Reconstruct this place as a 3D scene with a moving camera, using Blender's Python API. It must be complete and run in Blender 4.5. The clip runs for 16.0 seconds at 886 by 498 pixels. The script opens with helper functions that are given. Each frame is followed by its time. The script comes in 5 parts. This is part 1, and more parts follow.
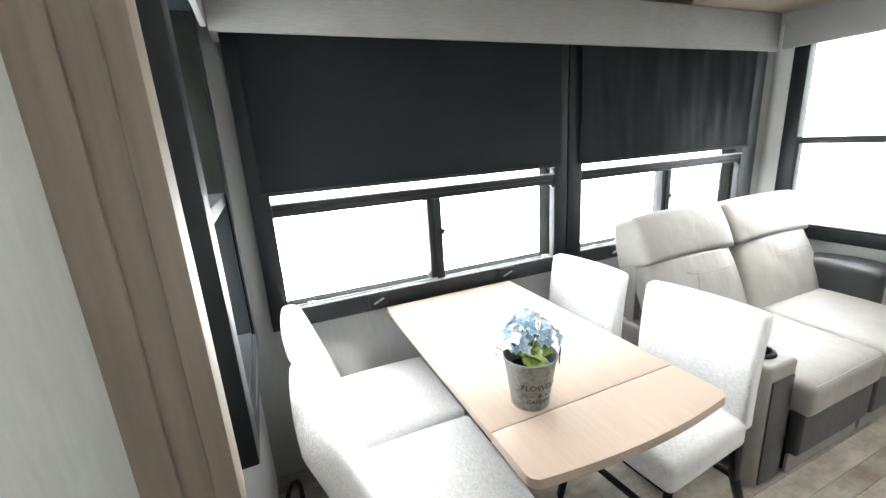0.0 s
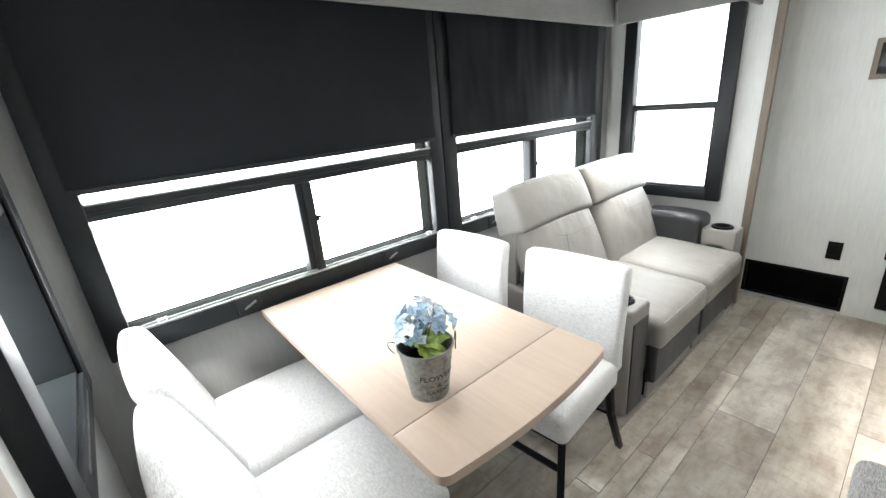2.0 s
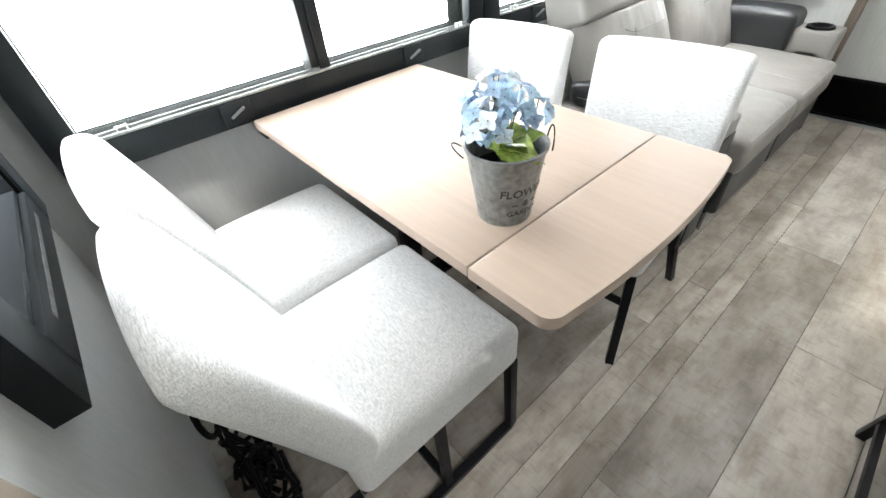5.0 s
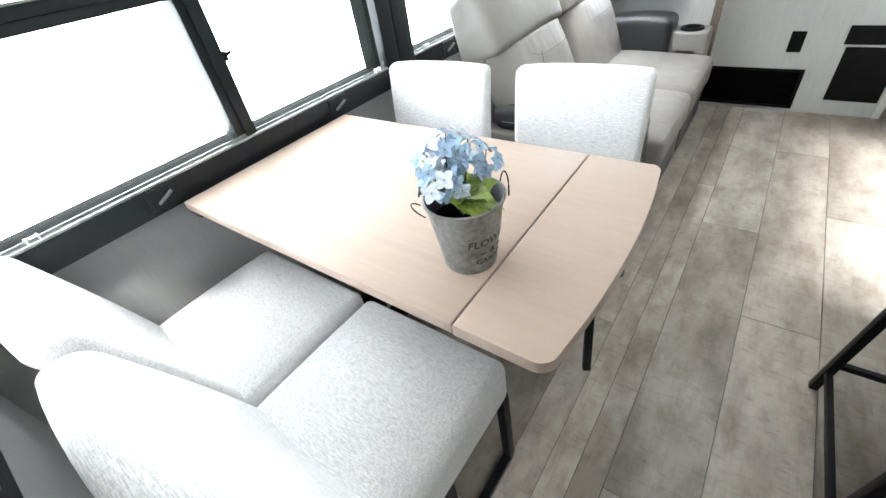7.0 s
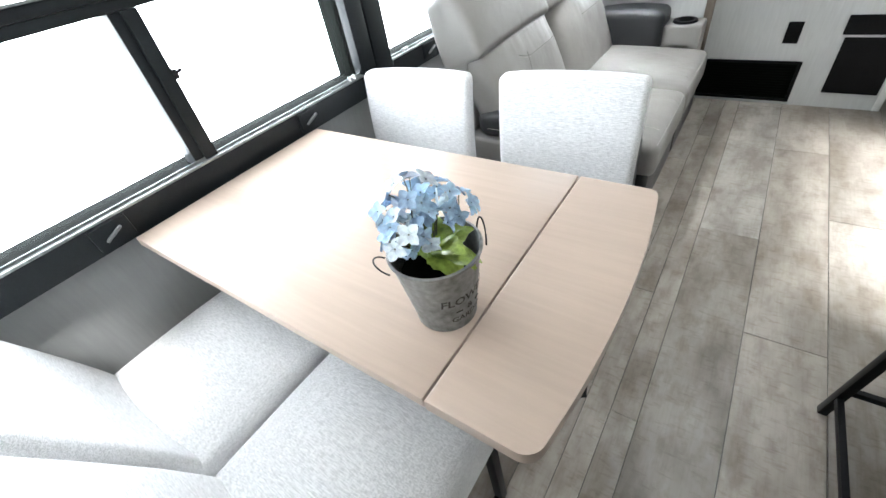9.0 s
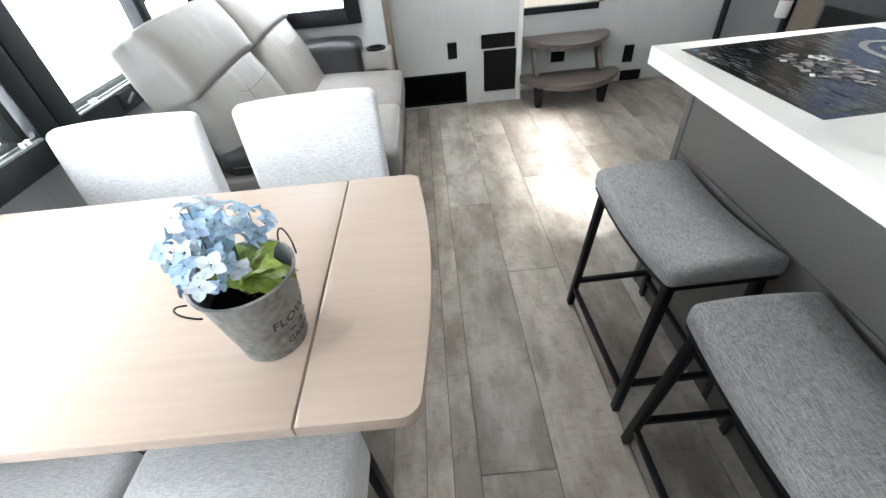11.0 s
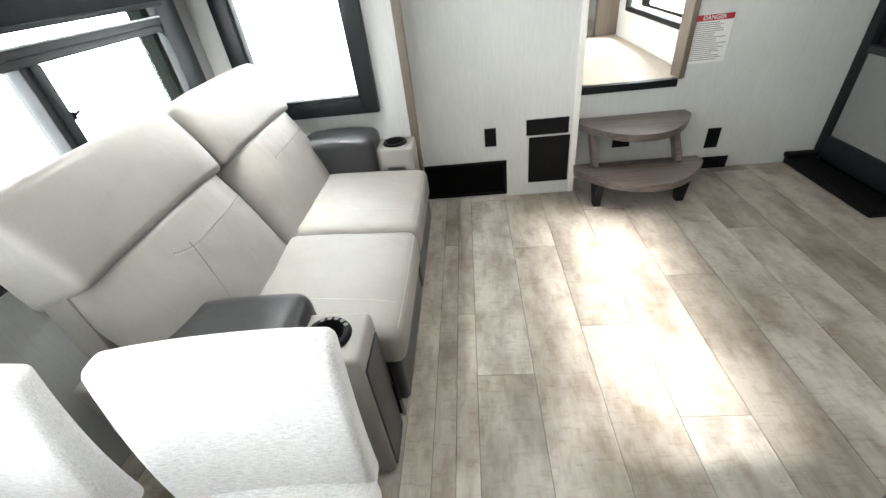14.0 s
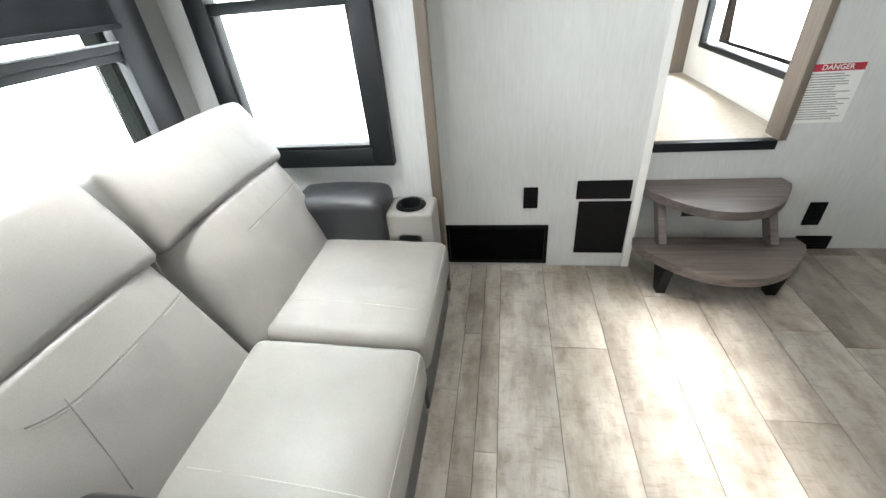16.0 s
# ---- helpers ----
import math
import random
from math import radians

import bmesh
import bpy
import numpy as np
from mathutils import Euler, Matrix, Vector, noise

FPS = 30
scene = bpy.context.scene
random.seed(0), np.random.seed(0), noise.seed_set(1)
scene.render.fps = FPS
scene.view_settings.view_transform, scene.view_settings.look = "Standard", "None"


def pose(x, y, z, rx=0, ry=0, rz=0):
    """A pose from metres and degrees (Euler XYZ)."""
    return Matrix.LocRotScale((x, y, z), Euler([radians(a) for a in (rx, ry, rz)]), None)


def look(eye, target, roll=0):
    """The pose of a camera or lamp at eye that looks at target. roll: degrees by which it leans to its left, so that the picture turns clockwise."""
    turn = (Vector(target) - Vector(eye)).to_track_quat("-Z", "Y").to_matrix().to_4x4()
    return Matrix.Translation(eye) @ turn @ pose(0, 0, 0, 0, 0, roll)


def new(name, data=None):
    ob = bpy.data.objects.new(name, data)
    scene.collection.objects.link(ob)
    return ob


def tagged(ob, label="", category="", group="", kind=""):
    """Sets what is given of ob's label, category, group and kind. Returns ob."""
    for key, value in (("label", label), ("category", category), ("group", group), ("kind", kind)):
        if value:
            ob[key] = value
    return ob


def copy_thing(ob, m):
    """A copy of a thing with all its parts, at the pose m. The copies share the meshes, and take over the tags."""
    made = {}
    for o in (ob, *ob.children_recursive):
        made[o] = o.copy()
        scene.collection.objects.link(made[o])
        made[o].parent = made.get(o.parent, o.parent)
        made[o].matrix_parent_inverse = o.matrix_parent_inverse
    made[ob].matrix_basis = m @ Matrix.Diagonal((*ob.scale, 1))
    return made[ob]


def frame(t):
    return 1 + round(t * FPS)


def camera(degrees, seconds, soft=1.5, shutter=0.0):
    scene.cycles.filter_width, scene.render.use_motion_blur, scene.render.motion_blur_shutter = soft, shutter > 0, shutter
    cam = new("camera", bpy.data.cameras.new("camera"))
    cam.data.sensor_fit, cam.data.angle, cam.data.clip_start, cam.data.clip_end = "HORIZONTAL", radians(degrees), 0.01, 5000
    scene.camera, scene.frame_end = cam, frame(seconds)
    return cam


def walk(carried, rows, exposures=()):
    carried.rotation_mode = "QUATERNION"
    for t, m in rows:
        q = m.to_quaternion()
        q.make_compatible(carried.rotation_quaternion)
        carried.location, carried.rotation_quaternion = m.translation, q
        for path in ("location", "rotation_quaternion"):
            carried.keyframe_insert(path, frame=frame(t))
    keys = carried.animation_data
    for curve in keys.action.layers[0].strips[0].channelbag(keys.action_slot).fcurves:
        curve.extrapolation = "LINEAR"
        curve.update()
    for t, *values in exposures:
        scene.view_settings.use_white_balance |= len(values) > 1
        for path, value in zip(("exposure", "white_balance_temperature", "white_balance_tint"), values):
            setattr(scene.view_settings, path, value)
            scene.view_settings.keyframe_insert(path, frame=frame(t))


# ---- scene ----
cam = camera(94.5, 16.0)
PATH = [
    (0, (0.249, 0.297, 1.461), (1.001, 2.078, 0.946), -3.7),
    (0.5, (0.269, 0.308, 1.491), (1.351, 1.946, 1.106), -4.2),
    (1, (0.296, 0.333, 1.483), (1.5, 1.884, 1.101), -5.0),
    (1.5, (0.306, 0.356, 1.486), (1.543, 1.859, 1.023), -5.0),
    (2, (0.31, 0.382, 1.459), (1.504, 1.841, 0.793), -4.9),
    (2.5, (0.294, 0.409, 1.365), (1.375, 1.828, 0.46), -5.6),
    (3, (0.307, 0.416, 1.295), (1.279, 1.798, 0.223), -6.3),
    (3.2, (0.291, 0.433, 1.251), (1.244, 1.809, 0.157), -6.7),
    (5.3, (0.353, 0.702, 1.228), (1.302, 1.861, -0.099), -6.2),
    (5.5, (0.37, 0.693, 1.238), (1.389, 1.817, -0.065), -6.1),
    (6, (0.323, 0.737, 1.269), (1.449, 1.789, -0.006), -7.3),
    (6.5, (0.274, 0.761, 1.266), (1.453, 1.741, -0.019), -8.2),
    (7, (0.335, 0.754, 1.281), (1.499, 1.782, 0.02), -10.0),
    (7.5, (0.431, 0.751, 1.284), (1.533, 1.844, 0.023), -11.0),
    (8, (0.503, 0.739, 1.291), (1.535, 1.875, 0.008), -11.8),
    (8.2, (0.522, 0.74, 1.286), (1.549, 1.869, -0.006), -12.0),
    (10.3, (0.358, 0.906, 1.314), (1.823, 1.436, 0.06), -9.0),
    (10.5, (0.354, 0.9, 1.316), (1.844, 1.342, 0.056), -8.7),
    (11, (0.394, 0.829, 1.273), (1.916, 0.848, -0.025), -6.0),
    (11.5, (0.439, 0.721, 1.245), (1.875, 0.35, -0.096), -5.2),
    (12, (0.471, 0.681, 1.251), (1.87, 0.162, -0.08), -5.5),
    (12.5, (0.584, 0.672, 1.27), (2.1, 0.264, 0.032), -7.0),
    (13, (0.813, 0.631, 1.325), (2.436, 0.435, 0.173), -7.3),
    (13.5, (0.965, 0.65, 1.334), (2.601, 0.636, 0.184), -7.0),
    (14, (1.225, 0.748, 1.344), (2.841, 0.932, 0.179), -7.4),
    (14.5, (1.384, 0.792, 1.32), (2.948, 1.144, 0.124), -7.5),
    (15, (1.575, 0.783, 1.328), (3.08, 1.335, 0.133), -8.0),
    (15.5, (1.689, 0.773, 1.32), (3.149, 1.435, 0.123), -7.9),
    (16, (1.79, 0.77, 1.346), (3.433, 1.071, 0.246), -5.4),
]
walk(cam, [(t, look(eye, target, roll)) for t, eye, target, roll in PATH],
     exposures=((0, 2.12, 6450, 10), (0.6, 1.97, 6450, 10), (1.5, 1.79, 6450, 10), (2.6, 1.9, 6420, 10), (3.2, 1.92, 6400, 10), (5.5, 1.865, 6350, 10), (7.3, 1.6, 6200, 10), (8.2, 1.53, 6150, 10), (10.5, 1.645, 6050, 10), (11.2, 1.735, 6200, 10), (11.8, 2.06, 6500, 10), (12.5, 2.1, 6550, 10), (13.5, 1.93, 6500, 10), (15, 1.785, 6450, 10), (16, 1.805, 6350, 10)))

# ---- world, sun, window light ----
world = bpy.data.worlds.new("world")
scene.world = world
world.use_nodes = True
wn = world.node_tree
sky = wn.nodes.new("ShaderNodeTexSky")
sky.sky_type = "NISHITA"
sky.sun_disc = False
sky.sun_elevation, sky.sun_rotation = radians(66), radians(229)
sky.air_density, sky.dust_density, sky.ozone_density = 0.7, 6.0, 0.5
wn.links.new(sky.outputs[0], wn.nodes["Background"].inputs[0])
wn.nodes["Background"].inputs[1].default_value = 0.05
sun = bpy.data.lights.new("sun", "SUN")
sun.energy, sun.angle, sun.color = 4.6, radians(10), (1.0, 0.97, 0.92)
sun_ob = new("sun", sun)
sun_ob.matrix_basis = look((0, 0, 8), (0.30, 0.275, 7.1))


def sky_panel(name, centre, toward, w, h, watts, tint=(0.955, 1.0, 1.012)):
    """Daylight in a window's opening; the rear opening is unseen, added for fill light."""
    lamp = bpy.data.lights.new(name, "AREA")
    lamp.shape, lamp.size, lamp.size_y, lamp.energy, lamp.color = "RECTANGLE", w, h, watts, tint
    ob = new(name, lamp)
    ob.matrix_basis = look(centre, toward)
    return ob


sky_panel("daylight", (1.69, 2.17, 1.05), (1.69, 1.0, 1.05), 3.5, 0.72, 52)
sky_panel("daylight", (3.53, 1.585, 1.32), (2.0, 1.585, 1.32), 0.62, 1.2, 6)
sky_panel("daylight", (-0.36, 1.6, 1.45), (2.0, 1.45, 1.0), 0.7, 1.2, 8)
sky_panel("daylight", (4.62, -0.72, 1.25), (4.62, 1.0, 1.1), 1.1, 0.85, 12.7)
sky_panel("daylight", (1.3, -2.03, 1.45), (1.3, 0.0, 1.2), 1.5, 0.7, 1.3)
# Rear window, unseen, added as weak fill from behind.
sky_panel("daylight", (-1.78, -0.6, 1.45), (0.0, -0.6, 1.3), 1.2, 0.8, 2)

# Lamps at x 0.95, 2.2, 3.05 and 0.46 are unseen, added as fill.
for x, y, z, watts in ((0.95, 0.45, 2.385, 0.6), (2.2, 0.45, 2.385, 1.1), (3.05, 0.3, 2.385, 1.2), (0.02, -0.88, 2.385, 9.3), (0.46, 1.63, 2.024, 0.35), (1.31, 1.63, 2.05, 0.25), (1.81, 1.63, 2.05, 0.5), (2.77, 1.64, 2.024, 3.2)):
    can = bpy.data.lights.new("can_and_fill_lamp", "AREA")
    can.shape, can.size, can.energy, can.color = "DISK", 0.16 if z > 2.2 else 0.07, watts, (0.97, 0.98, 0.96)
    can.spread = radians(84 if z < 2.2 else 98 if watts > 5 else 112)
    new("can_and_fill_lamp", can).matrix_basis = look((x, y, z), (x, y, 0.0))

# ---- materials ----


def mat(name, base, rough=0.5, metal=0.0, spread=0.08, scale=8.0, stretch=(1, 1, 1), fine=120.0, fine_stretch=(1, 1, 1), bump=0.1,
        depth=0.001, coat=0.0, sheen=0.0, spec=0.5, island=0.0, fine_share=1.0):
    """A surface with broad and fine variation in colour, and fine relief."""
    m = bpy.data.materials.new(name)
    m.use_nodes = True
    t = m.node_tree
    p = t.nodes["Principled BSDF"]
    p.inputs["Roughness"].default_value, p.inputs["Metallic"].default_value = rough, metal
    p.inputs["Coat Weight"].default_value, p.inputs["Sheen Weight"].default_value = coat, sheen
    p.inputs["Coat Roughness"].default_value = 0.15
    p.inputs["Specular IOR Level"].default_value = spec
    co = t.nodes.new("ShaderNodeTexCoord")

    def noisy(sc, st, detail):
        mp = t.nodes.new("ShaderNodeMapping")
        mp.inputs["Scale"].default_value = st
        t.links.new(co.outputs["Object"], mp.inputs["Vector"])
        n = t.nodes.new("ShaderNodeTexNoise")
        n.inputs["Scale"].default_value, n.inputs["Detail"].default_value = sc, detail
        t.links.new(mp.outputs[0], n.inputs["Vector"])
        return n

    a, b = noisy(scale, stretch, 4), noisy(fine, fine_stretch, 3)
    add = t.nodes.new("ShaderNodeMath")
    add.operation, add.inputs[1].default_value = "MULTIPLY_ADD", fine_share
    less = t.nodes.new("ShaderNodeMath")
    less.operation, less.inputs[1].default_value, less.inputs[2].default_value = "MULTIPLY_ADD", 2.0 - fine_share, 0.0
    t.links.new(a.outputs[0], less.inputs[0])
    t.links.new(b.outputs[0], add.inputs[0]), t.links.new(less.outputs[0], add.inputs[2])
    last = add.outputs[0]
    if island:
        info = t.nodes.new("ShaderNodeObjectInfo")
        mul = t.nodes.new("ShaderNodeMath")
        mul.operation, mul.inputs[1].default_value, mul.inputs[2].default_value = "MULTIPLY_ADD", island, -island / 2
        t.links.new(info.outputs["Random"], mul.inputs[0])
        more = t.nodes.new("ShaderNodeMath")
        t.links.new(last, more.inputs[0]), t.links.new(mul.outputs[0], more.inputs[1])
        last = more.outputs[0]
    ramp = t.nodes.new("ShaderNodeValToRGB")
    half = t.nodes.new("ShaderNodeMath")
    half.operation, half.inputs[1].default_value = "MULTIPLY", 0.5
    t.links.new(last, half.inputs[0]), t.links.new(half.outputs[0], ramp.inputs[0])
    low, high = [max(0, c * (1 - spread * 2)) for c in base], [min(1, c * (1 + spread * 2)) for c in base]
    ramp.color_ramp.elements[0].position, ramp.color_ramp.elements[1].position = 0.3, 0.7
    ramp.color_ramp.elements[0].color, ramp.color_ramp.elements[1].color = (*low, 1), (*high, 1)
    t.links.new(ramp.outputs[0], p.inputs["Base Color"])
    if bump:
        bp = t.nodes.new("ShaderNodeBump")
        bp.inputs["Strength"].default_value, bp.inputs["Distance"].default_value = bump, depth
        t.links.new(b.outputs[0], bp.inputs["Height"])
        t.links.new(bp.outputs[0], p.inputs["Normal"])
    return m


def tweed(name, dark, light, warp=260.0, slub=0.0, crosswise=False):
    """A woven cloth: the heavier threads lie along x, or along y if crosswise, some of them paler."""
    m = mat(name, light, 0.9, sheen=0.25, spec=0.2)
    t = m.node_tree
    for n in list(t.nodes):
        if n.type in ("TEX_NOISE", "MAPPING", "MATH", "VALTORGB", "BUMP"):
            t.nodes.remove(n)
    co, p = next(n for n in t.nodes if n.type == "TEX_COORD"), t.nodes["Principled BSDF"]

    def threads(st):
        mp = t.nodes.new("ShaderNodeMapping")
        mp.inputs["Scale"].default_value = st
        t.links.new(co.outputs["Object"], mp.inputs["Vector"])
        n = t.nodes.new("ShaderNodeTexNoise")
        n.inputs["Scale"].default_value, n.inputs["Detail"].default_value = 1.0, 2.0
        t.links.new(mp.outputs[0], n.inputs["Vector"])
        return n

    heavy, thin = ((warp, 55, warp), (70, warp, warp)) if crosswise else ((55, warp, warp), (warp, 70, warp))
    a, b, d, c = threads(heavy), threads(thin), threads((warp, warp, 70)), threads((14, 14, 14))
    s0 = t.nodes.new("ShaderNodeMath")
    s0.operation, s0.inputs[1].default_value = "MULTIPLY_ADD", 0.45
    t.links.new(b.outputs[0], s0.inputs[0]), t.links.new(a.outputs[0], s0.inputs[2])
    s = t.nodes.new("ShaderNodeMath")
    s.operation, s.inputs[1].default_value = "MULTIPLY_ADD", 0.4
    t.links.new(d.outputs[0], s.inputs[0]), t.links.new(s0.outputs[0], s.inputs[2])
    s2 = t.nodes.new("ShaderNodeMath")
    s2.operation, s2.inputs[1].default_value = "MULTIPLY_ADD", 0.12
    t.links.new(c.outputs[0], s2.inputs[0]), t.links.new(s.outputs[0], s2.inputs[2])
    h = t.nodes.new("ShaderNodeMath")
    h.operation, h.inputs[1].default_value = "MULTIPLY", 0.508
    t.links.new(s2.outputs[0], h.inputs[0])
    ramp = t.nodes.new("ShaderNodeValToRGB")
    ramp.color_ramp.elements[0].position, ramp.color_ramp.elements[1].position = 0.40, 0.58
    ramp.color_ramp.elements[0].color, ramp.color_ramp.elements[1].color = (*dark, 1), (*light, 1)
    t.links.new(h.outputs[0], ramp.inputs[0]), t.links.new(ramp.outputs[0], p.inputs["Base Color"])
    if slub:
        e = threads((26, 420, 420))
        er = t.nodes.new("ShaderNodeValToRGB")
        er.color_ramp.elements[0].position, er.color_ramp.elements[1].position = 0.57, 0.66
        er.color_ramp.elements[0].color, er.color_ramp.elements[1].color = (0, 0, 0, 1), (slub, slub, slub, 1)
        both = t.nodes.new("ShaderNodeMath")
        both.operation = "MAXIMUM"
        t.links.new(e.outputs[0], both.inputs[0]), t.links.new(threads((420, 26, 420)).outputs[0], both.inputs[1])
        t.links.new(both.outputs[0], er.inputs[0])
        mix = t.nodes.new("ShaderNodeMix")
        mix.data_type = "RGBA"
        mix.inputs[7].default_value = (0.66, 0.65, 0.65, 1)
        t.links.new(er.outputs[0], mix.inputs[0]), t.links.new(ramp.outputs[0], mix.inputs[6])
        t.links.new(mix.outputs[2], p.inputs["Base Color"])
    bp = t.nodes.new("ShaderNodeBump")
    bp.inputs["Strength"].default_value, bp.inputs["Distance"].default_value = 0.6, 0.0012
    t.links.new(s.outputs[0], bp.inputs["Height"]), t.links.new(bp.outputs[0], p.inputs["Normal"])
    return m


def glow(name, colour, strength):
    m = bpy.data.materials.new(name)
    m.use_nodes = True
    p = m.node_tree.nodes["Principled BSDF"]
    p.inputs["Base Color"].default_value = (*colour, 1)
    p.inputs["Emission Color"].default_value, p.inputs["Emission Strength"].default_value = (*colour, 1), strength
    return m


def clear_glass(name):
    m = bpy.data.materials.new(name)
    m.use_nodes = True
    p = m.node_tree.nodes["Principled BSDF"]
    p.inputs["Transmission Weight"].default_value, p.inputs["Roughness"].default_value, p.inputs["IOR"].default_value = 1.0, 0.0, 1.45
    return m


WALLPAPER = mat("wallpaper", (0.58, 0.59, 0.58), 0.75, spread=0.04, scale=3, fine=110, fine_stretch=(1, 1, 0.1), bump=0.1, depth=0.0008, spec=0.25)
# The same wallpaper darkened, for the backlit wall under the windows.
SHADED_PAPER = mat("shaded_wallpaper", (0.34, 0.345, 0.34), 0.75, spread=0.035, scale=3, fine=110, fine_stretch=(1, 1, 0.1), bump=0.08, depth=0.0008, spec=0.2)
CREAM = mat("ceiling_vinyl", (0.8, 0.78, 0.7), 0.7, spread=0.02, scale=2, bump=0.05)
GREIGE = mat("greige_wood", (0.172, 0.14, 0.11), 0.5, spread=0.13, scale=5, stretch=(1, 1, 0.15), fine=60, fine_stretch=(1, 1, 0.05), bump=0.06)
SOFFIT = mat("soffit_wood", (0.225, 0.178, 0.135), 0.45, spread=0.1, scale=4, stretch=(0.15, 1, 1), fine=60, fine_stretch=(0.05, 1, 1), bump=0.05)
BLACK = mat("black_frame", (0.009, 0.0112, 0.0127), 0.42, spread=0.15, scale=6, fine=300, bump=0.05, depth=0.0004, spec=0.3)
IRON = mat("black_metal", (0.008, 0.008, 0.009), 0.42, spread=0.2, scale=10, fine=400, bump=0.08, depth=0.0003, spec=0.16)
PLASTIC = mat("black_plastic", (0.006, 0.006, 0.0065), 0.5, spread=0.1, scale=10, bump=0.05, spec=0.12)
SHADE = mat("shade_cloth", (0.02, 0.022, 0.024), 0.85, spread=0.12, scale=2.5, fine=500, bump=0.15, depth=0.0006, spec=0.15)
VALANCE = mat("valance_cloth", (0.2, 0.2, 0.195), 0.85, spread=0.08, scale=4, fine=220, fine_stretch=(0.1, 1, 1), bump=0.3, spec=0.2)
LAMINATE = mat("table_laminate", (0.445, 0.352, 0.283), 0.36, spread=0.045, scale=3, stretch=(1, 0.2, 1), fine=90, fine_stretch=(1, 0.05, 1), bump=0.02, depth=0.0003, spec=0.6)
BENCH_CLOTH = tweed("bench_tweed", (0.52, 0.518, 0.52), (0.79, 0.787, 0.787), 560, 0.15, True)
STOOL_CLOTH = tweed("stool_tweed", (0.15, 0.146, 0.146), (0.34, 0.332, 0.332), 560, 0.2)
LEATHER = mat("pale_leather", (0.25, 0.238, 0.224), 0.4, spread=0.06, scale=5, fine=420, bump=0.25, depth=0.0006, spec=0.45)
DARK_LEATHER = mat("grey_leather", (0.023, 0.024, 0.026), 0.38, spread=0.08, scale=5, fine=420, bump=0.25, depth=0.0006)


def creased(m, scale, depth):
    """Adds soft folds under the fine grain of a leather."""
    t = m.node_tree
    p, fine = t.nodes["Principled BSDF"], next(n for n in t.nodes if n.type == "BUMP")
    co = next(n for n in t.nodes if n.type == "TEX_COORD")
    n, bp = t.nodes.new("ShaderNodeTexNoise"), t.nodes.new("ShaderNodeBump")
    n.inputs["Scale"].default_value, n.inputs["Detail"].default_value, n.inputs["Distortion"].default_value = scale, 2.0, 0.5
    bp.inputs["Strength"].default_value, bp.inputs["Distance"].default_value = 0.5, depth
    t.links.new(co.outputs["Object"], n.inputs["Vector"]), t.links.new(n.outputs[0], bp.inputs["Height"])
    t.links.new(bp.outputs[0], fine.inputs["Normal"])


creased(LEATHER, 9.0, 0.009)
creased(DARK_LEATHER, 10.0, 0.005)
THREAD = mat("thread", (0.36, 0.345, 0.32), 0.8, bump=0)
SEAM_LINE = mat("seam_fold", (0.2, 0.19, 0.178), 0.9, bump=0)
QUARTZ = mat("white_worktop", (0.8, 0.79, 0.76), 0.28, spread=0.02, scale=3, fine=400, bump=0.0)
ISLAND = mat("island_panel", (0.08, 0.075, 0.068), 0.55, spread=0.05, scale=3, fine=120, bump=0.05)
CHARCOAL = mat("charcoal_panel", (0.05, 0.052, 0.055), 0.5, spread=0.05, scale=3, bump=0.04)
TREAD = mat("tread_wood", (0.125, 0.103, 0.092), 0.42, spread=0.3, scale=7, stretch=(1, 0.12, 1), fine=70, fine_stretch=(1, 0.05, 1), bump=0.15)
ZINC = mat("galvanised", (0.25, 0.258, 0.255), 0.42, 0.75, spread=0.22, scale=25, fine=90, bump=0.08)
PAINT = mat("white_paint", (0.78, 0.78, 0.76), 0.4, spread=0.02, bump=0.02)
RED = mat("red_label", (0.38, 0.02, 0.035), 0.45, spread=0.05, bump=0)
PETAL = mat("blue_petal", (0.46, 0.62, 0.9), 0.7, spread=0.18, scale=40, fine=200, bump=0.1, island=0.5)
PETAL2 = mat("pale_petal", (0.66, 0.73, 0.93), 0.7, spread=0.18, scale=40, fine=200, bump=0.1, island=0.5)
LEAF = mat("leaf_green", (0.25, 0.33, 0.065), 0.26, spread=0.3, scale=30, fine=110, bump=0.6, depth=0.002)
STEM = mat("stem_green", (0.075, 0.08, 0.04), 0.6)
MATTE_BLACK = mat("matte_black", (0.005, 0.006, 0.005), 0.95, spec=0.05)
INK = mat("ink", (0.035, 0.035, 0.035), 0.6, bump=0)
PAPER = mat("paper", (0.75, 0.75, 0.73), 0.6, spread=0.02, bump=0)
PRINT_DARK = mat("print_dark", (0.016, 0.016, 0.017), 0.12, spread=0.3, scale=9, fine=26, fine_stretch=(0.5, 2.2, 1), bump=0.8, depth=0.003, coat=0.3)
PRINT_GREY = mat("print_grey", (0.3, 0.3, 0.3), 0.6, bump=0)
PRINT_DIM = mat("print_dim", (0.13, 0.13, 0.13), 0.6, bump=0)
PRINT_NAVY = mat("print_navy", (0.07, 0.13, 0.19), 0.5, spread=0.2, bump=0)
PRINT_TAN = mat("print_tan", (0.22, 0.165, 0.145), 0.3, spread=0.3, bump=0)
PRINT_BLUE = mat("print_blue", (0.13, 0.3, 0.38), 0.3, spread=0.2, bump=0)
PRINT_GREEN = mat("print_green", (0.06, 0.075, 0.055), 0.3, spread=0.3, bump=0)
DOOR_GREY = mat("door_panel", (0.2, 0.2, 0.2), 0.55, spread=0.04, bump=0.05)
SCREEN = mat("dark_glass", (0.005, 0.0055, 0.006), 0.16, bump=0, spec=0.3)
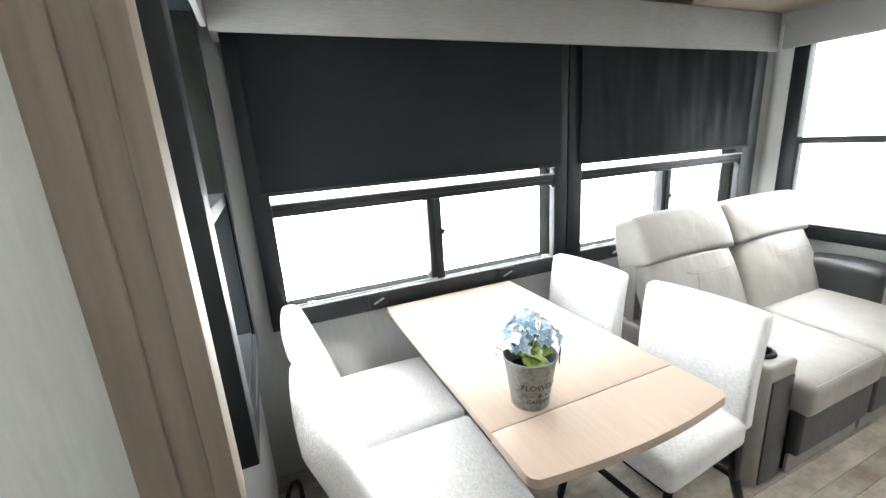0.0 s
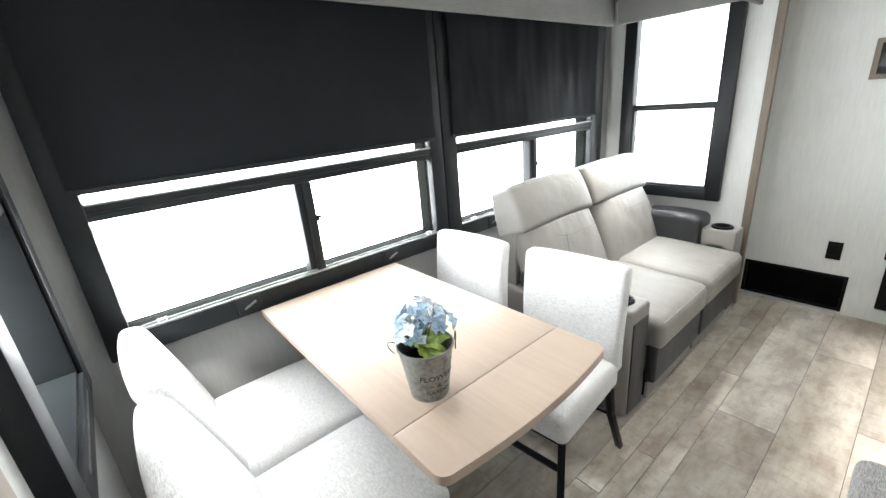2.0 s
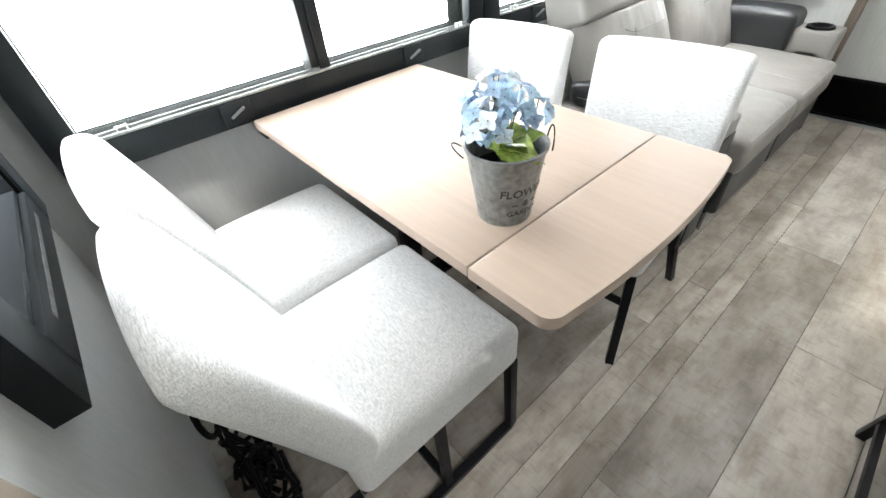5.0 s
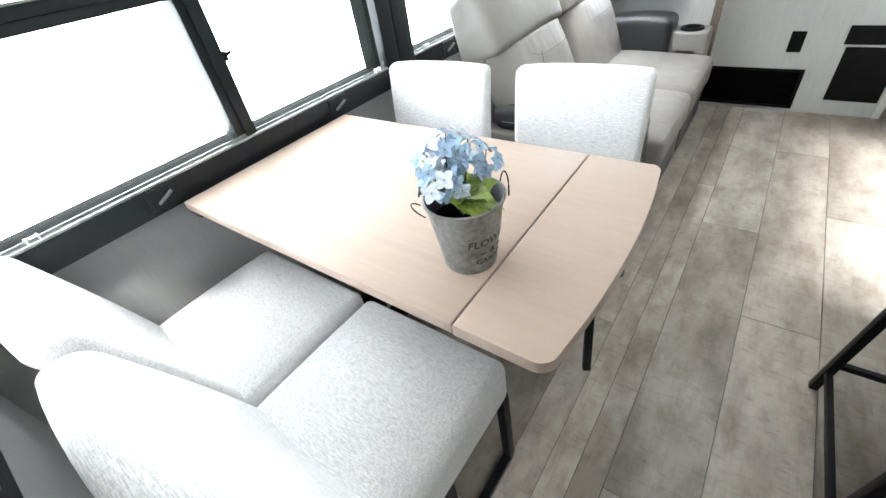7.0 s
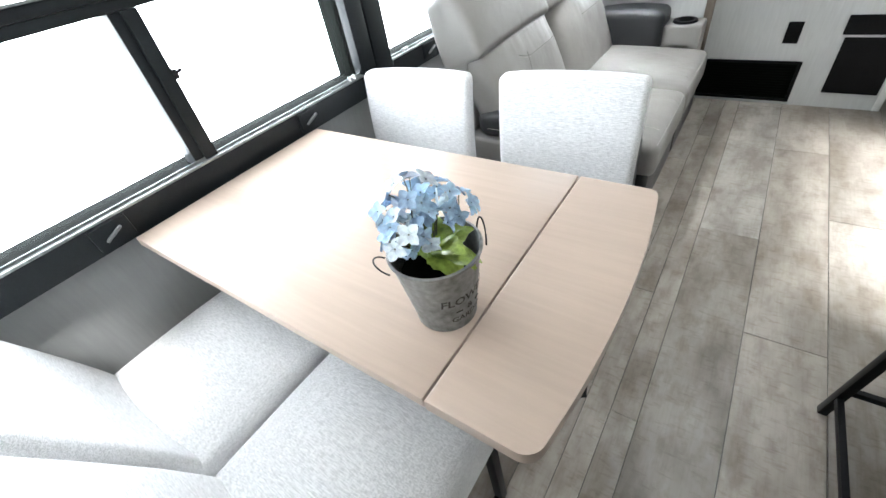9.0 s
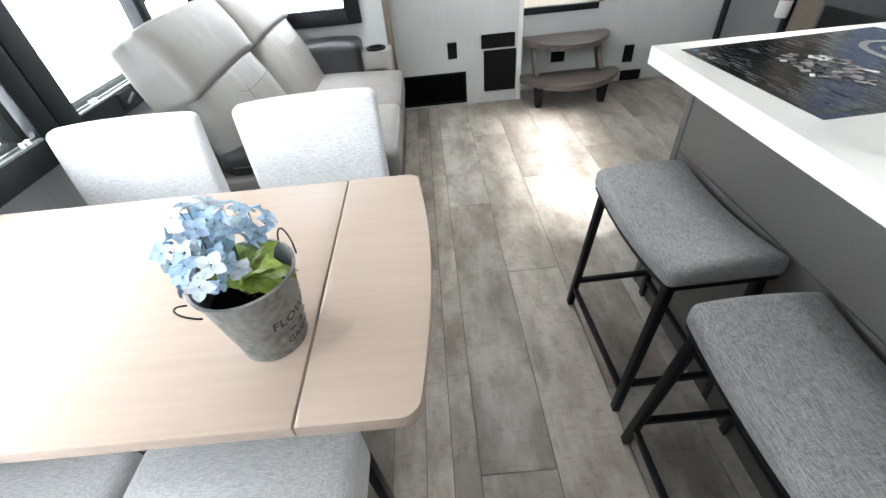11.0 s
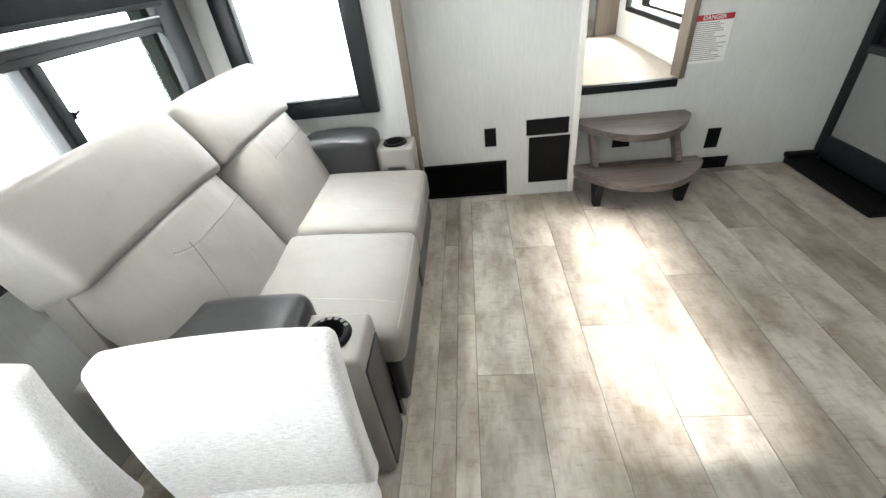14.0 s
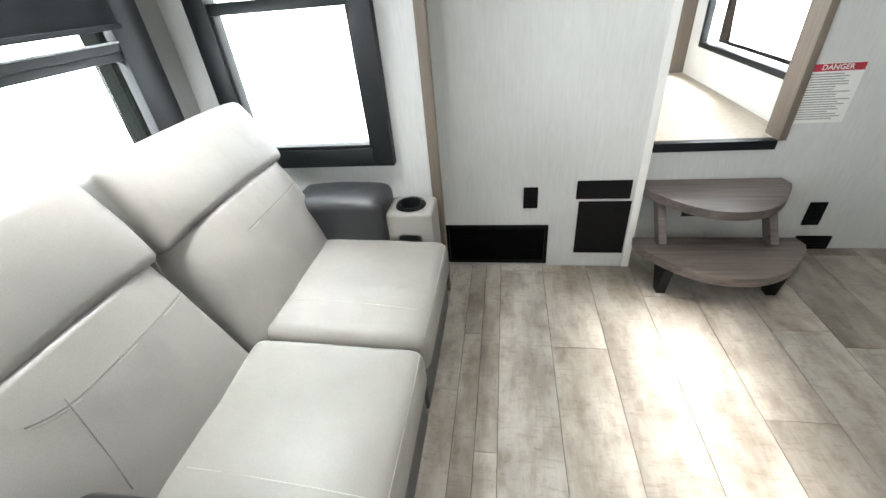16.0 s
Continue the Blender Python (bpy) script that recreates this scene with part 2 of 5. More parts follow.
GLASS = clear_glass("window_glass")
LENS = glow("lamp_lens", (1.0, 0.96, 0.9), 2.0)


def vinyl():
    """Printed vinyl planks: cloudy staining, short cross marks and long grain."""
    m = bpy.data.materials.new("vinyl_plank")
    m.use_nodes = True
    t = m.node_tree
    p = t.nodes["Principled BSDF"]
    p.inputs["Roughness"].default_value = 0.32
    co, info = t.nodes.new("ShaderNodeTexCoord"), t.nodes.new("ShaderNodeObjectInfo")
    shift = t.nodes.new("ShaderNodeVectorMath")
    shift.operation = "MULTIPLY_ADD"
    shift.inputs[1].default_value = (17.0, 11.0, 5.0)
    t.links.new(info.outputs["Random"], shift.inputs[0]), t.links.new(co.outputs["Object"], shift.inputs[2])

    def layer(scale, stretch, detail, rough, lo, hi, dark, before):
        mp, n = t.nodes.new("ShaderNodeMapping"), t.nodes.new("ShaderNodeTexNoise")
        mp.inputs["Scale"].default_value = stretch
        n.inputs["Scale"].default_value, n.inputs["Detail"].default_value, n.inputs["Roughness"].default_value = scale, detail, rough
        t.links.new(shift.outputs[0], mp.inputs["Vector"]), t.links.new(mp.outputs[0], n.inputs["Vector"])
        r = t.nodes.new("ShaderNodeValToRGB")
        r.color_ramp.elements[0].position, r.color_ramp.elements[1].position = lo, hi
        r.color_ramp.elements[0].color, r.color_ramp.elements[1].color = (1, 1, 1, 1), (*dark, 1)
        t.links.new(n.outputs[0], r.inputs[0])
        mix = t.nodes.new("ShaderNodeMix")
        mix.data_type, mix.blend_type = "RGBA", "MULTIPLY"
        mix.inputs[0].default_value = 1.0
        t.links.new(before, mix.inputs[6]), t.links.new(r.outputs[0], mix.inputs[7])
        return mix.outputs[2], n

    tone = t.nodes.new("ShaderNodeValToRGB")
    tone.color_ramp.elements[0].color, tone.color_ramp.elements[1].color = (0.315, 0.288, 0.254, 1), (0.44, 0.422, 0.392, 1)
    mid = tone.color_ramp.elements.new(0.5)
    mid.color = (0.455, 0.415, 0.365, 1)
    t.links.new(info.outputs["Random"], tone.inputs[0])
    col, n1 = layer(4.2, (0.7, 1.3, 1), 4, 0.58, 0.42, 0.66, (0.58, 0.55, 0.515), tone.outputs[0])
    col, n2 = layer(13.0, (0.8, 1.5, 1), 4, 0.62, 0.48, 0.68, (0.77, 0.745, 0.71), col)
    col, n3 = layer(40.0, (1.9, 0.4, 1), 4, 0.62, 0.54, 0.68, (0.83, 0.805, 0.78), col)
    col, n4 = layer(150.0, (0.06, 1.0, 1), 2, 0.5, 0.48, 0.72, (0.92, 0.91, 0.9), col)
    t.links.new(col, p.inputs["Base Color"])
    bp = t.nodes.new("ShaderNodeBump")
    bp.inputs["Strength"].default_value, bp.inputs["Distance"].default_value = 0.08, 0.0008
    t.links.new(n4.outputs[0], bp.inputs["Height"]), t.links.new(bp.outputs[0], p.inputs["Normal"])
    return m


VINYL = vinyl()
SEAM = mat("plank_joint", (0.07, 0.065, 0.06), 0.8, bump=0)
DECK = mat("upper_vinyl", (0.42, 0.36, 0.29), 0.4, spread=0.1, scale=3, stretch=(0.4, 3, 1), fine=40, bump=0.05)

# ---- builders ----


def box(bm, x0, x1, y0, y1, z0, z1, bevel=0.0, m=None):
    made = bmesh.ops.create_cube(bm, size=1.0)["verts"]
    for v in made:
        v.co = Vector(((x0 + x1) / 2 + v.co.x * (x1 - x0), (y0 + y1) / 2 + v.co.y * (y1 - y0), (z0 + z1) / 2 + v.co.z * (z1 - z0)))
    if bevel:
        edges = list({e for v in made for e in v.link_edges})
        made = list({v for f in bmesh.ops.bevel(bm, geom=edges, offset=bevel, segments=2, profile=0.6, affect="EDGES")["faces"] for v in f.verts}
                    | {v for v in made if v.is_valid})
    if m is not None:
        bmesh.ops.transform(bm, matrix=m, verts=made)
    return made


def bar(bm, a, b, w, d=None, up=(0, 0, 1), bevel=0.0):
    """A straight bar from a to b, w wide and d deep."""
    a, b = Vector(a), Vector(b)
    axis = (b - a).normalized()
    side = axis.cross(Vector(up))
    side = side.normalized() if side.length > 1e-4 else Vector((1, 0, 0))
    third = side.cross(axis)
    m = Matrix.Translation((a + b) / 2) @ Matrix((side, axis, third)).transposed().to_4x4()
    length, d = (b - a).length, d or w
    return box(bm, -w / 2, w / 2, -length / 2, length / 2, -d / 2, d / 2, bevel, m)


def rod(bm, points, radius, sides=8):
    """A round rod through points."""
    pts = [Vector(p) for p in points]
    rings = []
    for i, p in enumerate(pts):
        axis = (pts[min(i + 1, len(pts) - 1)] - pts[max(i - 1, 0)]).normalized()
        u = axis.cross(Vector((0.31, 0.17, 0.93))).normalized()
        w = axis.cross(u)
        rings.append([bm.verts.new(p + radius * (math.cos(2 * math.pi * k / sides) * u + math.sin(2 * math.pi * k / sides) * w)) for k in range(sides)])
    for r, s in zip(rings, rings[1:]):
        for k in range(sides):
            bm.faces.new((r[k], r[(k + 1) % sides], s[(k + 1) % sides], s[k]))
    bm.faces.new(rings[0][::-1]), bm.faces.new(rings[-1])


def lathe(bm, profile, centre=(0, 0, 0), sides=40, close=False):
    """A turned shape from (radius, height) pairs."""
    rings = [[bm.verts.new((centre[0] + r * math.cos(2 * math.pi * k / sides), centre[1] + r * math.sin(2 * math.pi * k / sides), centre[2] + z))
              for k in range(sides)] for r, z in profile]
    for r, s in zip(rings, rings[1:]):
        for k in range(sides):
            bm.faces.new((r[k], r[(k + 1) % sides], s[(k + 1) % sides], s[k]))
    if close:
        bm.faces.new(rings[0][::-1]), bm.faces.new(rings[-1])


def pillow(bm, size, r, m=None, deform=None, mids=8):
    """A box with well rounded edges, of finely cut faces, that deform bends; z up, centred."""
    hx, hy, hz = (s / 2 for s in size)

    def cuts(h):
        q = min(r, h * 0.98)
        edge = [-h, -h + 0.35 * q, -h + 0.7 * q, -h + q]
        inner = [(-h + q) + (2 * (h - q)) * k / mids for k in range(1, mids)]
        return edge + inner + [-v for v in edge[::-1]]

    cx, cy, cz = cuts(hx), cuts(hy), cuts(hz)
    seen, made = {}, []

    def vert(x, y, z):
        key = (round(x, 6), round(y, 6), round(z, 6))
        if key not in seen:
            p, inner = Vector((x, y, z)), Vector((max(-(hx - min(r, hx)), min(hx - min(r, hx), x)), max(-(hy - min(r, hy)), min(hy - min(r, hy), y)),
                                                  max(-(hz - min(r, hz)), min(hz - min(r, hz), z))))
            d = p - inner
            if d.length > 1e-9:
                p = inner + d.normalized() * r
            if deform:
                p = Vector(deform(p))
            seen[key] = bm.verts.new(m @ p if m is not None else p)
        return seen[key]

    def face(pts):
        vs = [vert(*p) for p in pts]
        if len(set(vs)) == 4:
            bm.faces.new(vs)

    for s in (-1, 1):
        for i in range(len(cx) - 1):
            for j in range(len(cy) - 1):
                q = [(cx[i], cy[j], s * hz), (cx[i + 1], cy[j], s * hz), (cx[i + 1], cy[j + 1], s * hz), (cx[i], cy[j + 1], s * hz)]
                face(q if s > 0 else q[::-1])
            for j in range(len(cz) - 1):
                q = [(cx[i], s * hy, cz[j]), (cx[i + 1], s * hy, cz[j]), (cx[i + 1], s * hy, cz[j + 1]), (cx[i], s * hy, cz[j + 1])]
                face(q if s < 0 else q[::-1])
        for i in range(len(cy) - 1):
            for j in range(len(cz) - 1):
                q = [(s * hx, cy[i], cz[j]), (s * hx, cy[i + 1], cz[j]), (s * hx, cy[i + 1], cz[j + 1]), (s * hx, cy[i], cz[j + 1])]
                face(q if s > 0 else q[::-1])


def prism(bm, outline, z0, z1, bevel=0.0, m=None):
    """An upright prism on an outline of (x, y)."""
    low, high = [bm.verts.new((x, y, z0)) for x, y in outline], [bm.verts.new((x, y, z1)) for x, y in outline]
    n = len(outline)
    top = bm.faces.new(high)
    bm.faces.new(low[::-1])
    for k in range(n):
        bm.faces.new((low[k], low[(k + 1) % n], high[(k + 1) % n], high[k]))
    made = low + high
    if bevel:
        cut = bmesh.ops.bevel(bm, geom=list(top.edges), offset=bevel, segments=2, profile=0.6, affect="EDGES")
        made = list({v for v in made if v.is_valid} | set(cut["verts"]))
    bmesh.ops.recalc_face_normals(bm, faces=list({f for v in made for f in v.link_faces}))
    if m is not None:
        bmesh.ops.transform(bm, matrix=m, verts=made)


def make(name, bm, material, smooth=40):
    data = bpy.data.meshes.new(name)
    bm.to_mesh(data)
    bm.free()
    data.materials.append(material)
    if smooth:
        data.shade_smooth()
        data.set_sharp_from_angle(angle=radians(smooth))
    return new(name, data)


def part(name, bm, material, parent, label="", smooth=40):
    ob = make(name, bm, material, smooth)
    ob.parent = parent
    if label:
        tagged(ob, label)
    return ob


def thing(name, label, category, at=(0, 0, 0), group="", turn=0.0):
    ob = new(name)
    ob.empty_display_size = 0.1
    ob.matrix_basis = pose(*at, 0, 0, turn)
    return tagged(ob, label, category, group)


def fixed(name, bm, material, label, category, smooth=40):
    return tagged(make(name, bm, material, smooth), label, category, kind="structure")


def one_box(*dims):
    bm = bmesh.new()
    box(bm, *dims)
    return bm


def boxes(*many):
    bm = bmesh.new()
    for dims in many:
        box(bm, *dims)
    return bm


def lettering(text, size, material, parent, place, name="lettering", wrap=None, label=""):
    """Words in the built-in font as a thin mesh; wrap bends them."""
    curve = bpy.data.curves.new("words", "FONT")
    curve.body, curve.size, curve.align_x, curve.align_y = text, size, "CENTER", "CENTER"
    curve.resolution_u, curve.offset = 2, size * 0.02
    holder = bpy.data.objects.new("words", curve)
    scene.collection.objects.link(holder)
    data = bpy.data.meshes.new_from_object(holder.evaluated_get(bpy.context.evaluated_depsgraph_get()))
    bpy.data.objects.remove(holder)
    bm = bmesh.new()
    bm.from_mesh(data)
    bpy.data.meshes.remove(data)
    if wrap:
        bmesh.ops.subdivide_edges(bm, edges=[e for e in bm.edges if e.calc_length() > size * 0.25], cuts=1)
    for v in bm.verts:
        v.co = Vector(wrap(v.co.x, v.co.y)) if wrap else place @ v.co
    ob = part(name, bm, material, parent, label, 0)
    return ob


def root_of(ob):
    while ob.parent:
        ob = ob.parent
    return ob


def wpart(name, bm, material, parent, label="", smooth=40):
    """A part whose mesh was drawn in the room's own coordinates, under a thing that is not turned."""
    bmesh.ops.translate(bm, vec=-root_of(parent).matrix_basis.translation, verts=bm.verts)
    return part(name, bm, material, parent, label, smooth)


def pierced(u0, u1, z0, z1, holes, lay):
    """A slab with openings as one closed shell; lay(u0, u1, z0, z1) gives a block's box."""
    us = sorted({u0, u1, *(h[0] for h in holes), *(h[1] for h in holes)})
    zs = sorted({z0, z1, *(h[2] for h in holes), *(h[3] for h in holes)})
    bm, made = bmesh.new(), {}

    def solid(i, j):
        if not (0 <= i < len(us) - 1 and 0 <= j < len(zs) - 1):
            return False
        u, z = (us[i] + us[i + 1]) / 2, (zs[j] + zs[j + 1]) / 2
        return not any(h[0] < u < h[1] and h[2] < z < h[3] for h in holes)

    def at(i, j, side):
        if (i, j, side) not in made:
            made[i, j, side] = bm.verts.new(lay(us[i], us[i], zs[j], zs[j])[side::2])
        return made[i, j, side]

    for i in range(len(us) - 1):
        for j in range(len(zs) - 1):
            if solid(i, j):
                for side in (0, 1):
                    bm.faces.new([at(i, j, side), at(i + 1, j, side), at(i + 1, j + 1, side), at(i, j + 1, side)])
                for di, dj, p, q in ((-1, 0, (i, j), (i, j + 1)), (1, 0, (i + 1, j), (i + 1, j + 1)), (0, -1, (i, j), (i + 1, j)), (0, 1, (i, j + 1), (i + 1, j + 1))):
                    if not solid(i + di, j + dj):
                        bm.faces.new([at(*p, 0), at(*q, 0), at(*q, 1), at(*p, 1)])
    bmesh.ops.recalc_face_normals(bm, faces=bm.faces[:])
    return bm


# ---- the shell of the room ----
XL, XR, YW, XE, XH = 0.092, 3.42, 2.06, 3.65, 3.83
WIN = [(0.25, 1.64, 0.79, 1.90), (1.77, 3.12, 0.79, 1.90)]
SIDE = [(1.29, 1.88, 0.75, 1.90)]
fixed("wall_slide_back", pierced(XL - 0.1, XR + 0.1, 0, 2.3, WIN, lambda a, b, c, d: (a, b, YW, YW + 0.08, c, d)), SHADED_PAPER,
      "pale grey linen-look wall behind dinette and sofa, darkened as backlit", "wall", 0)
fixed("wall_slide_right", pierced(1.09, YW, 0, 2.3, SIDE, lambda a, b, c, d: (XR, XR + 0.08, a, b, c, d)), WALLPAPER,
      "pale grey wallpapered end wall of the slide-out beside the sofa", "wall", 0)
fixed("wall_slide_left", pierced(1.04, YW, 0, 2.3, SIDE, lambda a, b, c, d: (XL - 0.08, XL, a, b, c, d)), WALLPAPER,
      "pale grey wallpapered end wall of the slide-out behind the bench", "wall", 0)
fixed("wall_front", boxes((XE, XE + 0.32, 0.14, 1.6, 0, 2.45)), WALLPAPER, "pale grey linen-look wall with black vents and outlets", "wall", 0)
fixed("wall_stair", pierced(-1.7, 0.14, 0, 2.45, [(-0.475, 0.115, 0.56, 2.1)], lambda a, b, c, d: (XH, XH + 0.1, a, b, c, d)), WALLPAPER,
      "pale grey wall with a raised doorway to the upper deck", "wall", 0)
fixed("wall_left", boxes((-1.7, -0.005, 1.04, 1.14, 0, 2.45)), WALLPAPER, "pale grey wallpapered wall beside the slide-out", "wall", 0)
fixed("wall_stub", boxes((XR + 0.056, XE, 1.12, 1.2, 0, 2.45)), WALLPAPER, "narrow pale grey wall beside the slide-out trim", "wall", 0)
# The opening in this unseen wall is added to let fill light in.
fixed("wall_rear", pierced(-2.0, 1.14, 0, 2.45, [(-0.4, 0.8, 1.05, 1.85)], lambda a, b, c, d: (-1.8, -1.7, a, b, c, d)), WALLPAPER,
      "pale grey rear wall of the living area", "wall", 0)
fixed("wall_kitchen", pierced(-1.7, 2.86, 0, 2.45, [(0.55, 2.05, 1.1, 1.8)], lambda a, b, c, d: (a, b, -2.0, -1.9, c, d)), WALLPAPER,
      "pale grey wall behind the kitchen worktop", "wall", 0)
fixed("wall_entry", pierced(2.86, XH + 0.1, 0, 2.45, [(3.14, 3.80, 0.03, 2.02)], lambda a, b, c, d: (a, b, -1.6, -1.5, c, d)), WALLPAPER,
      "pale grey wall round the entry door", "wall", 0)
# Gap in the main ceiling: an unseen skylight, added for the floor's sun patch.
fixed("ceiling", boxes((-1.8, 1.12, -2.0, 1.04, 2.4, 2.46), (2.49, XH + 0.1, -2.0, 1.04, 2.4, 2.46), (1.12, 2.49, -2.0, -0.86, 2.4, 2.46), (1.12, 2.49, -0.42, 1.04, 2.4, 2.46), (XL - 0.1, XR + 0.1, 1.0, YW + 0.1, 2.25, 2.31)), CREAM, "cream vinyl ceiling", "ceiling", 0)
fixed("ceiling_slide", boxes((XL, XR, 1.06, 1.452, 2.075, 2.1)), CREAM, "cream ceiling panel of the slide-out", "ceiling", 0)
fixed("header", boxes((-0.005, XE, 1.0, 1.058, 2.06, 2.4)), GREIGE, "greige wood header over the slide-out opening", "trim", 0)

soffit = thing("soffit", "greige wood soffit panels with recessed lamps", "ceiling panel", (1.76, 1.6, 2.05))
tagged(soffit, kind="structure")
wpart("centre_panel", boxes((0.83, 2.36, 1.455, YW, 2.058, 2.075)), SOFFIT, soffit, smooth=0)
wpart("right_panel", boxes((2.36, XR, 1.07, YW, 2.032, 2.056, 0.004)), SOFFIT, soffit)
wpart("left_panel", boxes((XL, 0.83, 1.07, YW, 2.032, 2.056, 0.004)), SOFFIT, soffit)
wpart("edge_strip", boxes((0.835, 2.355, 1.43, 1.452, 2.045, 2.072, 0.003)), GREIGE, soffit)


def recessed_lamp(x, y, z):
    ob = thing("recessed_lamp", "round white recessed ceiling lamp, some of them added for fill", "lamp", (x, y, z), "soffit lamps")
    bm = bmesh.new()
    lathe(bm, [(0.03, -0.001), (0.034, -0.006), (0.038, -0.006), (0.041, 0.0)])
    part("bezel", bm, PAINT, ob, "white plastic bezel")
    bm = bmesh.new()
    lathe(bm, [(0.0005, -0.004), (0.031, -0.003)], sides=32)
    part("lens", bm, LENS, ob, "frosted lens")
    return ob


# Unseen main-ceiling fixtures; the first three go with added fill lamps.
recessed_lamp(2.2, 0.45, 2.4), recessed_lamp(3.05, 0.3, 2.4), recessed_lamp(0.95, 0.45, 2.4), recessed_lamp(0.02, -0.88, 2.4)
lamp = recessed_lamp(1.31, 1.63, 2.058)
# The one at x 0.46 is unseen, added for fill.
for x, y, z in ((1.81, 1.63, 2.058), (2.77, 1.64, 2.032), (0.46, 1.63, 2.032)):
    copy_thing(lamp, pose(x, y, z))

# wood trim round the slide-out opening
fixed("trim", boxes((-0.01, 0.045, 0.985, 1.04, 0, 2.06, 0.006), (0.04, 0.095, 0.993, 1.045, 0, 2.06, 0.006), (0.09, 0.128, 0.985, 1.05, 0, 2.06, 0.006)),
      GREIGE, "greige wood casing of the slide-out opening", "trim")
fixed("trim", boxes((XR - 0.012, XR + 0.03, 1.05, 1.092, 0, 2.06, 0.004), (XR + 0.03, XR + 0.055, 1.075, 1.12, 0, 2.4, 0.004)), GREIGE,
      "greige wood casing at the end of the slide-out", "trim")
fixed("trim", boxes((XE - 0.006, XE + 0.02, 0.128, 0.162, 0, 2.4, 0.002)), PAINT, "thin white corner bead beside the steps", "trim")

# ---- windows ----


def pane_bm(*dims):
    return one_box(*dims)


def main_window(n, x0, x1, g0, g1, mullion):
    """A wide window of the back wall: frame, sliding lower sash, panes."""
    ob = tagged(new(f"window_{n}"), "black framed wide window with sliding lower panes", "window", kind="structure")
    ob.matrix_basis = pose((x0 + x1) / 2, YW, 0.735)
    f, b = 2.012, YW + 0.03
    deep = YW + 0.086
    wpart("frame", boxes((x0, g0, f, YW - 0.002, 0.735, 2.03, 0.006), (g1, x1, f, YW - 0.002, 0.735, 2.03, 0.006), (g0, g1, f, YW - 0.002, 0.735, 0.815, 0.006),
                         (g0, g1, f, YW - 0.002, 1.86, 2.03, 0.006)), BLACK, ob)
    wpart("liner", boxes((g0 - 0.01, g0, YW - 0.01, deep, 0.80, 1.88), (g1, g1 + 0.018, YW - 0.01, deep, 0.80, 1.88), (g0, g1, YW - 0.01, deep, 0.80, 0.8145)), MATTE_BLACK, ob, smooth=0)
    wpart("rail", boxes((g0, g1, f + 0.008, b, 1.203, 1.228, 0.004), (g0, g1, f + 0.002, b, 1.228, 1.254, 0.005)), BLACK, ob)
    wpart("mullion", boxes((mullion - 0.034, mullion - 0.004, f + 0.014, b, 0.815, 1.203, 0.004), (mullion - 0.006, mullion + 0.032, f + 0.006, b, 0.815, 1.203, 0.004)), BLACK, ob)
    # Pale strips put in for the slits of daylight along the sash.
    wpart("track", boxes((g0, g1, f - 0.004, f + 0.03, 0.815, 0.822, 0.001), (g0, g1, f + 0.012, f + 0.016, 0.815, 0.829), (g0, g1, f - 0.003, f + 0.02, 1.254, 1.259)), ZINC, ob, "pale metal strip standing in for slits of daylight")
    bm = bmesh.new()
    for gx, s in ((g1, -1),):
        for gz, t in ((0.815, 1), (1.203, -1)):
            prism(bm, [(gx, gz)] + [(gx + s * 0.03 * (1 - math.sin(radians(15 * q))), gz + t * 0.03 * (1 - math.cos(radians(15 * q)))) for q in range(7)], -(f + 0.03), -(f + 0.012),
                  m=Matrix(((1, 0, 0, 0), (0, 0, -1, 0), (0, 1, 0, 0), (0, 0, 0, 1))))
    wpart("corner", bm, BLACK, ob)
    for a, c in ((g0, mullion - 0.01), (mullion, g1)):
        pane = wpart("pane", pane_bm(a, c, YW + 0.012, YW + 0.016, 0.81, 1.206), GLASS, ob, smooth=0)
        pane.visible_shadow = False
    pane = wpart("pane", pane_bm(g0, g1, YW + 0.02, YW + 0.024, 1.24, 1.87), GLASS, ob, smooth=0)
    pane.visible_shadow = False
    bm = bmesh.new()
    box(bm, mullion + 0.03, mullion + 0.042, f + 0.002, f + 0.02, 1.035, 1.06, 0.003)
    bar(bm, (mullion + 0.036, f + 0.004, 1.05), (mullion + 0.046, f - 0.012, 1.058), 0.008)
    wpart("catch", bm, PLASTIC, ob)
    for lx in (0.64, 1.315) if n == 1 else (2.05, 2.85):
        bm = boxes((lx - 0.045, lx + 0.045, f - 0.012, f + 0.002, 0.75, 0.812, 0.004))
        latch = wpart("latch", bm, BLACK, ob)
        bm = bmesh.new()
        bar(bm, (lx - 0.022, f - 0.014, 0.77), (lx + 0.02, f - 0.026, 0.795), 0.012, 0.007, bevel=0.002)
        wpart("lever", bm, PRINT_DIM, latch, "small metal lever")
    for lx in (g0 + 0.08, g1 - 0.07):
        wpart("clip", boxes((lx, lx + 0.004, f - 0.002, f + 0.012, 0.822, 0.836), (lx + 0.024, lx + 0.028, f - 0.002, f + 0.012, 0.822, 0.836),
                            (lx, lx + 0.028, f - 0.002, f + 0.004, 0.833, 0.837)), PAINT, ob, "small white clip")
    return ob


main_window(1, 0.19, 1.70, 0.264, 1.618, 0.948)
main_window(2, 1.706, 3.26, 1.80, 3.115, 2.458)


